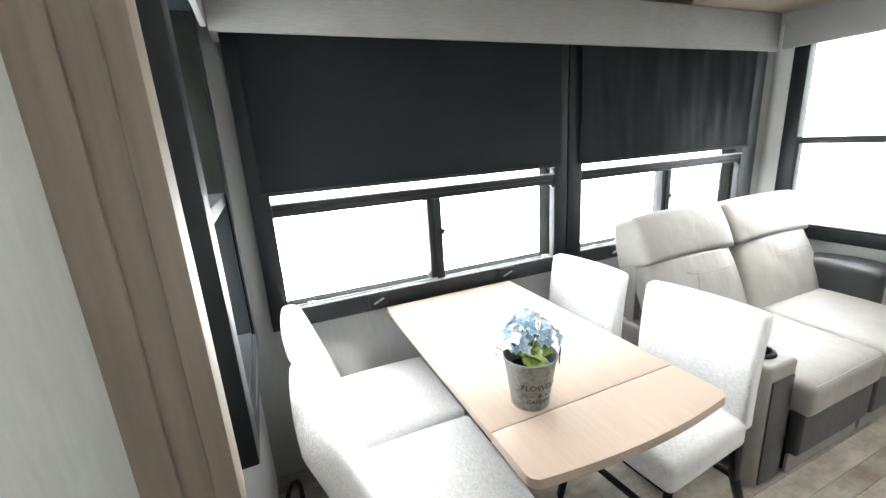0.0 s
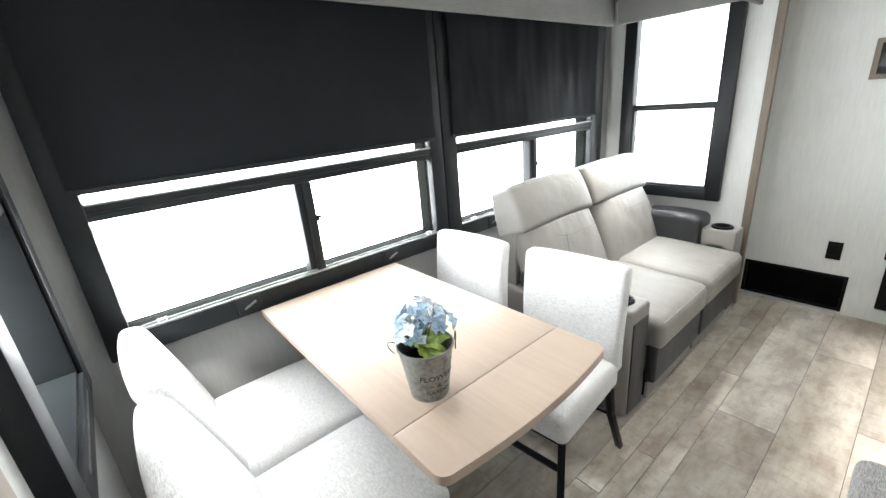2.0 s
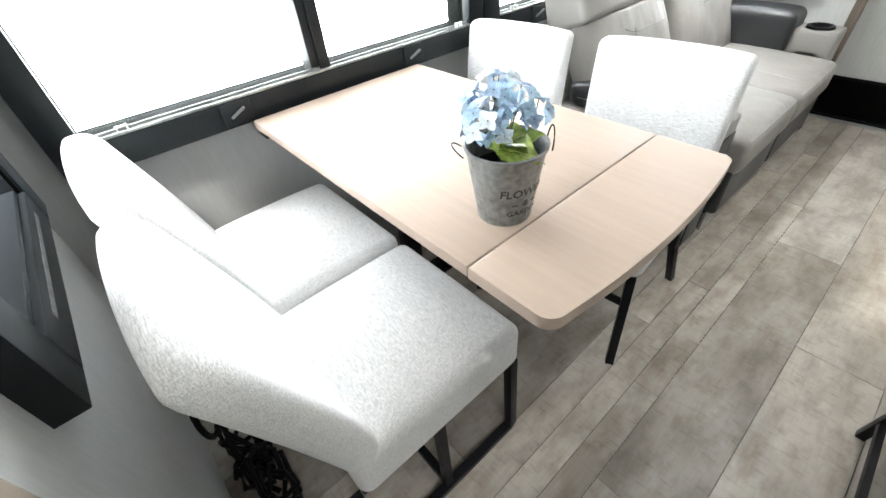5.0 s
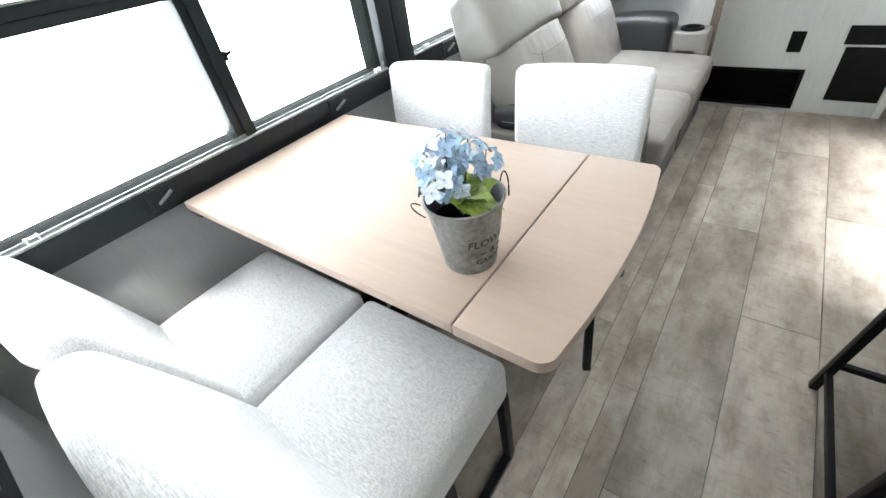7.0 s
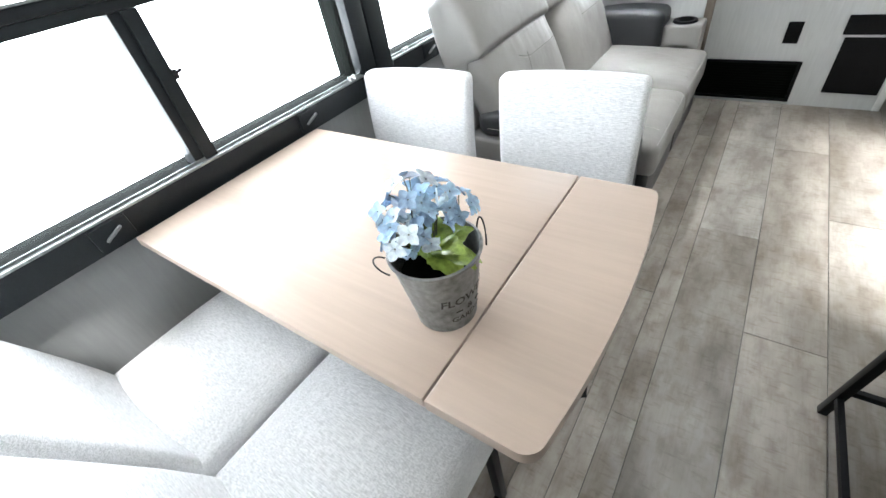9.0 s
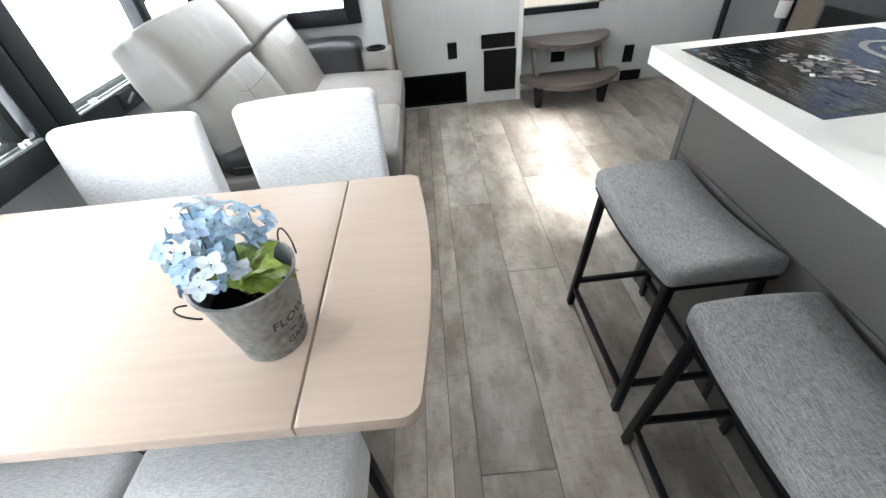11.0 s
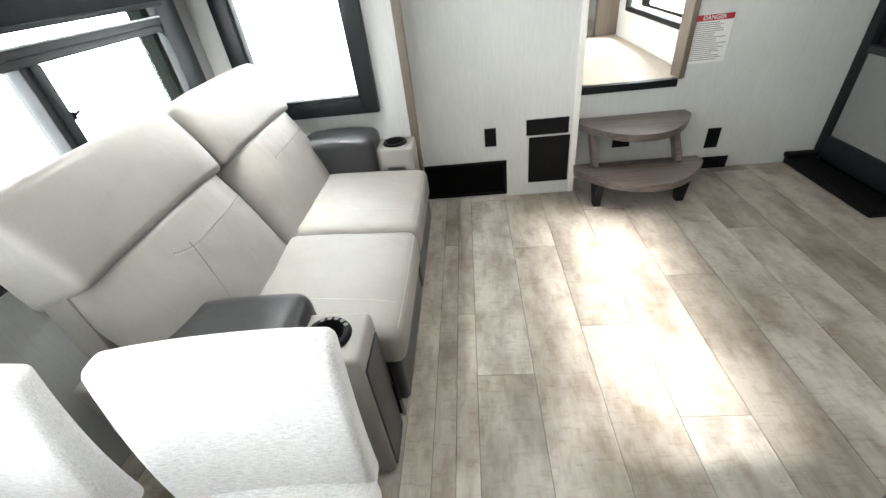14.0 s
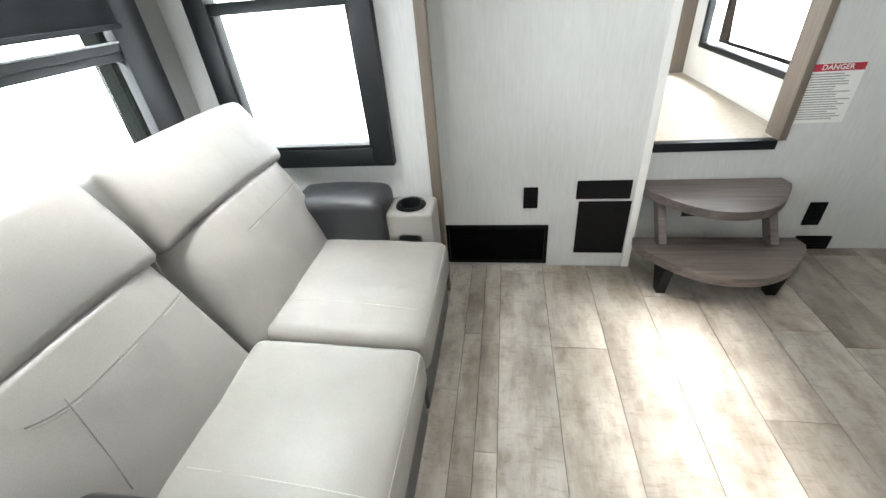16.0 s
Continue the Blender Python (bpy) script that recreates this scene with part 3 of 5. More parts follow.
def side_window(n, face, wall, out, low):
    ob = tagged(new(f"window_{n}"), "tall black box-framed window in two panes", "window", kind="structure")
    ob.matrix_basis = pose(wall, 1.585, low)
    sunk = 0.03 if n == 3 else 0.075
    a, b = min(face, wall + out * sunk), max(face, wall + out * sunk)
    wpart("frame", boxes((a, b, 1.235, 1.32, low, 1.97, 0.004), (a, b, 1.85, 1.935, low, 1.97, 0.004), (a, b, 1.32, 1.85, low, low + 0.078, 0.004),
                         (a, b, 1.32, 1.85, 1.88, 1.97, 0.004)), BLACK, ob)
    rim = face + out * 0.012
    ra, rb = min(rim, wall + out * (sunk - 0.01)), max(rim, wall + out * (sunk - 0.01))
    g = low + 0.078
    wpart("rail", boxes((ra, rb, 1.32, 1.85, 1.295, 1.335, 0.003), (ra, rb, 1.32, 1.332, g, 1.295, 0.002), (ra, rb, 1.838, 1.85, g, 1.295, 0.002),
                        (ra, rb, 1.332, 1.838, g, g + 0.012, 0.002)), BLACK, ob)
    if n == 4:
        # Matte black sheets added over the reveals to darken the frame's sheen.
        wpart("liner", boxes((a + 0.002, b - 0.006, 1.845, 1.849, g, 1.88), (a + 0.002, b - 0.006, 1.321, 1.325, g, 1.88)), MATTE_BLACK, ob, smooth=0)
        # Pale strip in place of the lit slit in the bottom rail.
        track = face + out * 0.006
        wpart("track", boxes((min(track, face - out * 0.001), max(track, face - out * 0.001), 1.40, 1.78, low + 0.044, low + 0.056, 0.001)), ZINC, ob, "pale metal strip standing in for slits of daylight")
    for z0, z1 in ((g - 0.003, 1.3), (1.33, 1.885)):
        p0 = wall + out * (sunk - 0.018)
        pane = wpart("pane", pane_bm(min(p0, p0 + 0.004), max(p0, p0 + 0.004), 1.315, 1.855, z0, z1), GLASS, ob, smooth=0)
        pane.visible_shadow = False
    return ob


side_window(3, 3.38, XR, 1, 0.703)
side_window(4, 0.136, XL, -1, 0.74)


def roller_shade(x0, x1, folds):
    ob = thing("roller_shade", "charcoal blackout roller shade pulled two thirds down", "shade", ((x0 + x1) / 2, 1.995, 1.27), "window shades")
    bm = bmesh.new()
    nx, nz = 90, 14
    grid = []
    for j in range(nz + 1):
        row = []
        for i in range(nx + 1):
            u, v = i / nx, j / nz
            wave = folds * (0.014 * noise.noise(Vector((u * 9, v * 1.3, 2.0))) + 0.007 * noise.noise(Vector((u * 23 + v, v * 1.1, 5.0)))) * (0.3 + math.sin(math.pi * v)) - 0.004 * folds
            sag = 0.004 * math.sin(math.pi * u)
            row.append(bm.verts.new((x0 + (x1 - x0) * u, 2.0 + wave + 0.004 * math.sin(math.pi * v) * math.sin(math.pi * u), 1.3 + sag * (1 - v) + (2.0 - 1.3) * v)))
        grid.append(row)
    for j in range(nz):
        for i in range(nx):
            bm.faces.new((grid[j][i], grid[j][i + 1], grid[j + 1][i + 1], grid[j + 1][i]))
    bmesh.ops.solidify(bm, geom=bm.faces[:], thickness=0.001)
    wpart("cloth", bm, SHADE, ob)
    wpart("bottom_bar", boxes((x0, x1, 1.984, 1.998, 1.292, 1.308, 0.004)), SHADE, ob)
    bm = bmesh.new()
    rod(bm, [(x0, 1.99, 1.985), (x1, 1.99, 1.985)], 0.018, 12)
    wpart("roller", bm, ZINC, ob)


roller_shade(0.24, 1.645, 0.2)
roller_shade(1.765, 3.13, 1.0)
valance = thing("valance", "grey linen-covered window valance box", "valance", (1.65, 1.9, 1.83))
wpart("front", boxes((0.17, 3.08, 1.86, 1.88, 1.832, 2.028, 0.006)), VALANCE, valance)
wpart("return", boxes((0.17, 0.19, 1.88, 2.012, 1.832, 2.028)), VALANCE, valance, smooth=0)
valance = thing("valance", "grey linen-covered valance box over the end window", "valance", (3.2, 1.5, 1.83))
wpart("front", boxes((3.10, 3.12, 1.165, 1.855, 1.84, 2.028, 0.006)), VALANCE, valance)
wpart("return", boxes((3.12, XR, 1.165, 1.185, 1.84, 2.028, 0.003)), VALANCE, valance, smooth=0)
valance = thing("valance", "grey linen-covered valance box over the bench-side window", "valance", (0.15, 1.5, 1.83))
wpart("front", boxes((0.15, 0.168, 1.165, 1.85, 1.84, 2.028, 0.004)), VALANCE, valance)

# ---- dinette table ----
table = thing("dining_table", "light wood-look dinette table with a bowed drop leaf", "table", (0.985, 1.5, 0))
TX0, TX1, SEAM_Y = 0.668, 1.312, 1.060
bm = bmesh.new()
box(bm, TX0, TX1, SEAM_Y + 0.0015, 1.985, 0.724, 0.75, 0.004)
wpart("tabletop", bm, LAMINATE, table)
ROUND = 0.032
arc = [(TX0 + ROUND - ROUND * math.cos(radians(9 * k)), 0.8835 + ROUND - ROUND * math.sin(radians(9 * k))) for k in range(10)]
for k in range(1, 30):
    u = -0.9 + 1.8 * k / 30
    arc.append(((TX0 + TX1) / 2 + u * (TX1 - TX0) / 2, 0.8885 - 0.0265 * (1 - u * u)))
arc += [(TX1 - ROUND + ROUND * math.sin(radians(9 * k)), 0.8835 + ROUND - ROUND * math.cos(radians(9 * k))) for k in range(10)]
bm = bmesh.new()
prism(bm, [(TX1, SEAM_Y - 0.0015), (TX0, SEAM_Y - 0.0015)] + arc, 0.724, 0.75, 0.004)
wpart("drop_leaf", bm, LAMINATE, table, smooth=0)
wpart("apron", boxes((TX0 + 0.05, TX0 + 0.07, 1.1, 1.95, 0.665, 0.722), (TX1 - 0.07, TX1 - 0.05, 1.1, 1.95, 0.665, 0.722), (TX0 + 0.07, TX1 - 0.07, 1.1, 1.12, 0.665, 0.722)), IRON, table)
bm = bmesh.new()
bar(bm, (0.985, 1.72, 0.0), (0.985, 1.72, 0.665), 0.06, bevel=0.006)
wpart("pedestal", bm, IRON, table)
wpart("foot", boxes((0.75, 1.22, 1.68, 1.76, 0.0, 0.03, 0.006)), IRON, table)
wpart("wall_bracket", boxes((TX0 + 0.02, TX1 - 0.02, 1.985, 2.055, 0.68, 0.735, 0.004)), IRON, table)

# ---- bench ----
bench = thing("dinette_bench", "light grey tweed two-seat bench on black sled legs", "bench", (0.55, 1.46, 0))


def crown(sx, sy, rise, droop=0.0):
    def f(p):
        u, v = min(1, abs(p.x) / (sx / 2)), min(1, abs(p.y) / (sy / 2))
        lift = rise * (1 - u ** 2.2) * (1 - v ** 2.2) if p.z > 0 else 0
        return (p.x, p.y, p.z + lift - droop * u * u)
    return f


for y0, y1 in ((1.035, 1.474), (1.494, 1.955)):
    bm = bmesh.new()
    pillow(bm, (0.45, y1 - y0, 0.135), 0.026, Matrix.Translation((0.582, (y0 + y1) / 2, 0.423)), crown(0.45, y1 - y0, 0.046), 12)
    seat = wpart("seat_cushion", bm, BENCH_CLOTH, bench)
    bm = bmesh.new()

    def lean(p, y0=y0, y1=y1):
        u, w = p.y / ((y1 - y0) / 2), (p.z + 0.22) / 0.44
        round_off = 0.012 * abs(u) ** 4 * max(0, w - 0.5) * 2
        return (p.x * (1 - 0.18 * max(0, w - 0.4)) - 0.115 * w - 0.02 * w * w + 0.012 * u * u, p.y, p.z - round_off)

    pillow(bm, (0.085, y1 - y0 - 0.004, 0.50), 0.036, Matrix.Translation((0.398, (y0 + y1) / 2, 0.632)), lean)
    wpart("back_cushion", bm, BENCH_CLOTH, bench)
wpart("seat_frame", boxes((0.36, 0.795, 1.05, 1.94, 0.352, 0.366)), IRON, bench, smooth=0)
for y in (1.052, 1.925):
    bm = bmesh.new()
    for a, b in (((0.79, y, 0.36), (0.807, y, 0.012)), ((0.345, y, 0.36), (0.33, y, 0.012)), ((0.807, y, 0.012), (0.33, y, 0.012))):
        bar(bm, a, b, 0.025, 0.025, up=(0, 1, 0), bevel=0.002)
    wpart("sled_leg", bm, IRON, bench)
bm = bmesh.new()
bar(bm, (0.56, 1.06, 0.352), (0.56, 1.06, 0.02), 0.022, up=(0, 1, 0))
bar(bm, (0.56, 1.06, 0.02), (0.56, 1.92, 0.02), 0.022)
wpart("cross_brace", bm, IRON, bench)

# cables under the bench
rng = random.Random(4)
cord = thing("cable_bundle", "tangle of black power cords on the floor behind the bench", "cable", (0.18, 1.43, 0))
for c, (cx, cy) in enumerate(((0.19, 1.40), (0.18, 1.46), (0.21, 1.36), (0.17, 1.5))):
    bm = bmesh.new()
    pts = [(cx + 0.04 * math.sin(k * 0.9 + c * 2) + 0.02 * rng.random(), cy + 0.07 * math.cos(k * 0.7 + c), 0.006 + 0.16 * abs(math.sin(k * 0.45 + c)) * (0.4 + 0.6 * rng.random())) for k in range(22)]
    rod(bm, pts, 0.0075, 6)
    wpart("cord", bm, PLASTIC, cord)
bm = bmesh.new()
rod(bm, [(0.175 + 0.03 * math.cos(k / 3), 1.5 + 0.06 * math.sin(k / 3), 0.33 + 0.06 * math.sin(k / 3 + 0.8)) for k in range(20)] + [(0.17, 1.46, 0.15), (0.18, 1.43, 0.008)], 0.008, 6)
wpart("cord", bm, PLASTIC, cord)

# ---- chairs ----


def dining_chair(x, y, turn):
    ob = thing("dining_chair", "light grey tweed dining chair with black metal legs", "chair", (x, y, 0), "dinette chairs", turn)
    bm = bmesh.new()
    pillow(bm, (0.43, 0.43, 0.115), 0.03, Matrix.Translation((-0.005, 0, 0.405)), crown(0.43, 0.43, 0.02))
    part("seat", bm, BENCH_CLOTH, ob)
    bm = bmesh.new()

    def bend(p):
        w = (p.z + 0.215) / 0.43
        return (p.x * (1.0 + 0.2 * (1 - w)) + 0.03 * w - 0.05 * w * (1 - w) + 0.02 * (p.y / 0.215) ** 2 * -0.4, p.y * (1 + 0.02 * w), p.z - 0.008 * abs(p.y / 0.215) ** 3 * w)

    pillow(bm, (0.06, 0.43, 0.44), 0.02, Matrix.Translation((0.215, 0, 0.63)), bend)
    part("backrest", bm, BENCH_CLOTH, ob)
    part("seat_frame", boxes((-0.2, 0.2, -0.195, 0.195, 0.335, 0.349)), IRON, ob, smooth=0)
    for s in (-1, 1):
        bm = bmesh.new()
        bar(bm, (-0.195, s * 0.19, 0.345), (-0.252, s * 0.218, 0.0), 0.026, 0.022, bevel=0.003)
        part("leg", bm, IRON, ob)
        bm = bmesh.new()
        bar(bm, (0.17, s * 0.195, 0.345), (0.19, s * 0.2, 0.2), 0.026, 0.024, bevel=0.003)
        bar(bm, (0.188, s * 0.2, 0.21), (0.258, s * 0.218, 0.0), 0.026, 0.024, bevel=0.003)
        part("leg", bm, IRON, ob)
    bm = bmesh.new()
    bar(bm, (-0.212, -0.2, 0.245), (-0.212, 0.2, 0.245), 0.018, bevel=0.002)
    part("stretcher", bm, IRON, ob)
    bm = bmesh.new()
    bar(bm, (0.188, -0.2, 0.215), (0.188, 0.2, 0.215), 0.018, bevel=0.002)
    part("stretcher", bm, IRON, ob)
    return ob


chair = dining_chair(1.438, 1.203, 4.8)
copy_thing(chair, pose(1.386, 1.745, 0, 0, 0, 3.8))

# ---- bar stools ----


def bar_stool(x, y):
    ob = thing("bar_stool", "backless counter stool with grey tweed saddle seat", "stool", (x, y, 0), "stools at the island")
    w, d = 0.472, 0.28

    def saddle(p):
        u = min(1.0, abs(p.x) / (w / 2))
        return (p.x, p.y, p.z - 0.026 * (1 - u * u) + (0.012 * (1 - (p.y / (d / 2)) ** 2) if p.z > 0 else 0))

    bm = bmesh.new()
    pillow(bm, (w, d, 0.062), 0.022, Matrix.Translation((0, 0, 0.578)), saddle, 10)
    part("seat", bm, STOOL_CLOTH, ob)
    bm = bmesh.new()
    pillow(bm, (w - 0.016, d - 0.016, 0.016), 0.004, Matrix.Translation((0, 0, 0.543)), saddle, 10)
    part("seat_rim", bm, IRON, ob)
    for sx in (-1, 1):
        for sy in (-1, 1):
            bm = bmesh.new()
            bar(bm, (sx * 0.203, sy * 0.11, 0.545), (sx * 0.226, sy * 0.148, 0.0), 0.024, 0.022, up=(0, 1, 0), bevel=0.002)
            part("leg", bm, IRON, ob)
    for sy, z in ((-1, 0.09), (1, 0.09)):
        bm = bmesh.new()
        bar(bm, (-0.222, sy * 0.142, z), (0.222, sy * 0.142, z), 0.016, 0.02, bevel=0.002)
        part("rail", bm, IRON, ob)
    for sx in (-1, 1):
        bm = bmesh.new()
        bar(bm, (sx * 0.22, -0.14, 0.13), (sx * 0.22, 0.14, 0.13), 0.016, 0.02, bevel=0.002)
        part("rail", bm, IRON, ob)
    return ob


stool = bar_stool(1.258, 0.204)
stool.matrix_basis = pose(1.258, 0.204, 0, 0, 0, 1.5)
copy_thing(stool, pose(0.70, 0.205, 0))

# ---- island with sink ----
island = thing("kitchen_island", "taupe grey kitchen island with shadow-line panelling", "island", (0.75, -0.2, 0))
wpart("body", boxes((-0.15, 1.555, -0.5, 0.052, 0.0, 0.69), (-0.15, 0.438, -0.5, 0.052, 0.69, 0.864), (0.882, 1.555, -0.5, 0.052, 0.69, 0.864), (0.438, 0.882, -0.203, 0.052, 0.69, 0.864), (0.438, 0.882, -0.5, -0.482, 0.69, 0.864)), ISLAND, island, smooth=0)
wpart("upper_panel", boxes((-0.15, 1.556, 0.052, 0.06, 0.603, 0.862, 0.001)), ISLAND, island)
wpart("lower_panel", boxes((-0.15, 1.556, 0.052, 0.06, 0.0, 0.6, 0.001)), ISLAND, island)
wpart("corner_post", boxes((1.557, 1.585, -0.5, 0.064, 0.0, 0.862, 0.003)), ISLAND, island, "slim corner post")
top = thing("worktop", "thick white solid-surface island worktop", "worktop", (0.75, -0.18, 0.865))
wpart("slab", pierced(-0.2, 1.628, -0.555, 0.19, [(0.45, 0.87, -0.47, -0.215)], lambda a, b, c, d: (a, b, c, d, 0.858, 0.906)), QUARTZ, top, smooth=0)
for sx, sy, ax, ay in ((0.45, -0.47, 1, 1), (0.87, -0.47, -1, 1), (0.45, -0.215, 1, -1), (0.87, -0.215, -1, -1)):
    bm = bmesh.new()
    prism(bm, [(sx, sy)] + [(sx + ax * 0.085 * (1 - math.sin(radians(15 * q))), sy + ay * 0.085 * (1 - math.cos(radians(15 * q)))) for q in range(7)], 0.866, 0.9048)
    wpart("corner", bm, QUARTZ, top)
sink = thing("sink", "black undermount kitchen sink with rounded corners", "sink", (0.66, -0.34, 0.7))
wpart("bowl", boxes((0.44, 0.88, -0.48, -0.205, 0.70, 0.71), (0.44, 0.45, -0.48, -0.205, 0.71, 0.866), (0.87, 0.88, -0.48, -0.205, 0.71, 0.866),
                    (0.45, 0.87, -0.48, -0.47, 0.71, 0.866), (0.45, 0.87, -0.215, -0.205, 0.71, 0.866)), PLASTIC, sink, smooth=0)

faucet = thing("faucet", "square matt black kitchen faucet with side lever", "faucet", (0.825, -0.048, 0.905))
wpart("base_plate", boxes((0.79, 0.86, -0.083, -0.013, 0.905, 0.911, 0.002)), IRON, faucet)
wpart("body", boxes((0.802, 0.848, -0.071, -0.025, 0.911, 1.20, 0.003)), IRON, faucet)
wpart("spout", boxes((0.80, 0.85, -0.26, -0.025, 1.20, 1.235, 0.003), (0.808, 0.842, -0.26, -0.23, 1.16, 1.2, 0.003)), IRON, faucet)
wpart("valve", boxes((0.848, 0.885, -0.066, -0.03, 0.952, 0.988, 0.003)), IRON, faucet)
bm = bmesh.new()
bar(bm, (0.892, -0.048, 0.95), (0.90, -0.048, 1.045), 0.034, 0.014, up=(1, 0, 0), bevel=0.002)
wpart("lever", bm, IRON, faucet)

mat_sheet = thing("printed_mat", "glossy black printed promotional mat lying on the island", "mat", (1.33, -0.15, 0.905))
wpart("sheet", boxes((1.091, 1.571, -0.427, 0.127, 0.9065, 0.907)), PRINT_DARK, mat_sheet, smooth=0)
rng = random.Random(7)
bm = bmesh.new()
for k in range(420):
    y = -0.42 + 0.0105 * rng.randrange(51)
    x = rng.uniform(1.10, 1.5)
    if -0.2 < y < 0.03 and 1.2 < x < 1.46 or -0.4 < y < -0.22 and 1.14 < x < 1.47:
        continue
    box(bm, x, x + rng.uniform(0.012, 0.055), y, y + rng.choice((0.0016, 0.0016, 0.002, 0.0045)), 0.907, 0.9072)
tagged(wpart("small_print", bm, PRINT_DIM, mat_sheet, smooth=0), kind="stuff")
bm = bmesh.new()
rim = [(1.335 + 0.135 * math.cos(a), -0.31 + 0.08 * math.sin(a)) for a in [2 * math.pi * k / 32 for k in range(32)]]
inner = [(1.335 + 0.116 * math.cos(a), -0.31 + 0.064 * math.sin(a)) for a in [2 * math.pi * k / 32 for k in range(32)]]
outs, ins = [bm.verts.new((x, y, 0.9076)) for x, y in rim], [bm.verts.new((x, y, 0.9076)) for x, y in inner]
for k in range(32):
    bm.faces.new((outs[k], outs[(k + 1) % 32], ins[(k + 1) % 32], ins[k]))
for ex, ey, ew, eh, turn in ((1.28, -0.32, 0.05, 0.022, 25), (1.325, -0.298, 0.034, 0.03, -20), (1.37, -0.322, 0.052, 0.02, 15), (1.4, -0.296, 0.03, 0.018, -35), (1.305, -0.288, 0.04, 0.012, 10)):
    box(bm, -ew / 2, ew / 2, -eh / 2, eh / 2, 0, 0.0006, m=Matrix.Translation((ex, ey, 0.907)) @ pose(0, 0, 0, 0, 0, turn))
wpart("emblem", bm, PRINT_GREY, mat_sheet, "pale oval emblem", smooth=0)
for k in range(90):
    a, q = rng.random() * 6.28, rng.random() ** 0.6
    bm = bmesh.new()
    box(bm, -rng.uniform(0.005, 0.015), rng.uniform(0.005, 0.015), -rng.uniform(0.003, 0.009), rng.uniform(0.003, 0.009), 0, 0.0003,
        m=Matrix.Translation((1.33 + 0.115 * q * math.cos(a), -0.085 + 0.07 * q * math.sin(a), 0.907 + 0.00002 * k)) @ pose(0, 0, 0, 0, 0, rng.choice((25, -35, 60, 5))))
    wpart("picture_piece", bm, (PRINT_GREY, PRINT_DIM, PRINT_TAN, PRINT_GREY, INK, PAPER, PRINT_DIM, INK, PRINT_TAN)[k % 9], mat_sheet, smooth=0)
bm = bmesh.new()
for k in range(3):
    lathe(bm, [(0.0003, 0.0), (0.013, 0.0)], (1.12 + 0.003 * k, 0.09 - 0.028 * k, 0.9075), 16)
wpart("badge", bm, PRINT_GREEN, mat_sheet, "row of round badges", smooth=0)
for k, m in enumerate((PRINT_NAVY, PRINT_TAN, PRINT_DIM)):
    bm = bmesh.new()
    lathe(bm, [(0.0003, 0.0), (0.012, 0.0)], (1.55 - 0.035 * k, 0.098, 0.9075), 16)
    wpart("badge", bm, m, mat_sheet, "small round badge", smooth=0)
mat_sheet.matrix_basis = pose(1.3375, -0.15, 0.905, 0, 0, 3)
leaflet = thing("leaflet", "white leaflet with a blue picture lying by the sink", "leaflet", (0.68, -0.14, 0.905))
wpart("sheet", boxes((0.57, 0.81, -0.205, -0.09, 0.9062, 0.9067)), PAPER, leaflet, smooth=0)
wpart("picture", boxes((0.59, 0.76, -0.185, -0.125, 0.9065, 0.9069)), PRINT_BLUE, leaflet, "blue sea picture", smooth=0)

# ---- potted hydrangea ----
PX, PY, PZ, PH, R0, R1 = 0.83, 1.122, 0.75, 0.145, 0.051, 0.072
pot = thing("flower_pot", "galvanised metal bucket with blue artificial hydrangeas", "potted plant", (PX, PY, PZ))
bm = bmesh.new()
lathe(bm, [(0.001, 0.004), (R0 - 0.003, 0.004), (R0, 0.0), (R0 + 0.0015, 0.003), (R0 + 0.0005, 0.008), (R1 - 0.001, PH - 0.006), (R1 + 0.0025, PH - 0.004), (R1 + 0.003, PH), (R1 - 0.001, PH + 0.001), (R1 - 0.003, PH - 0.004),
           (R0 + 0.001, 0.012), (0.001, 0.012)], sides=56)
part("bucket", bm, ZINC, pot, "galvanised bucket")
# Near-black disc put in for the shade inside the empty bucket.
bm = bmesh.new()
lathe(bm, [(0.001, 0.095), (0.04, 0.1), (0.0625, 0.096)], sides=32)
part("filling", bm, MATTE_BLACK, pot, "near-black disc in place of the dark bucket inside")
for sx in (-1, 1):
    dirx, diry = sx * 0.77 + 0.0, sx * -0.64
    bm = bmesh.new()
    pts = []
    for k in range(13):
        a = math.pi * k / 12
        off, up = 0.021 * math.cos(a), 0.036 * math.sin(a)
        pts.append(((R1 + 0.004 + (0.1 if sx > 0 else 0.5) * up) * dirx - off * diry, (R1 + 0.004 + (0.1 if sx > 0 else 0.5) * up) * diry + off * dirx, PH - 0.012 + up * (1 if sx > 0 else 0.45)))
    rod(bm, pts, 0.0014, 6)
    part("handle", bm, IRON, pot, "thin wire handle")


def on_pot(turn, height):
    def f(u, v):
        z = height + v
        r = R0 + (R1 - R0) * z / PH + 0.0012
        a = turn + u / r
        return (r * math.cos(a), r * math.sin(a), z)
    return f


FACE = radians(-100)
lettering("FLOWERS", 0.0235, INK, pot, None, wrap=on_pot(FACE, 0.076))
lettering("&", 0.019, INK, pot, None, wrap=on_pot(FACE, 0.052))
lettering("GARDEN", 0.017, INK, pot, None, wrap=on_pot(FACE, 0.031))
for s in (-1, 1):
    bm = bmesh.new()
    w = on_pot(FACE + s * 0.35, 0.05)
    a, b = w(-0.006, 0), w(0.006, 0)
    bar(bm, a, b, 0.0015, 0.0012)
    part("dash", bm, INK, pot)


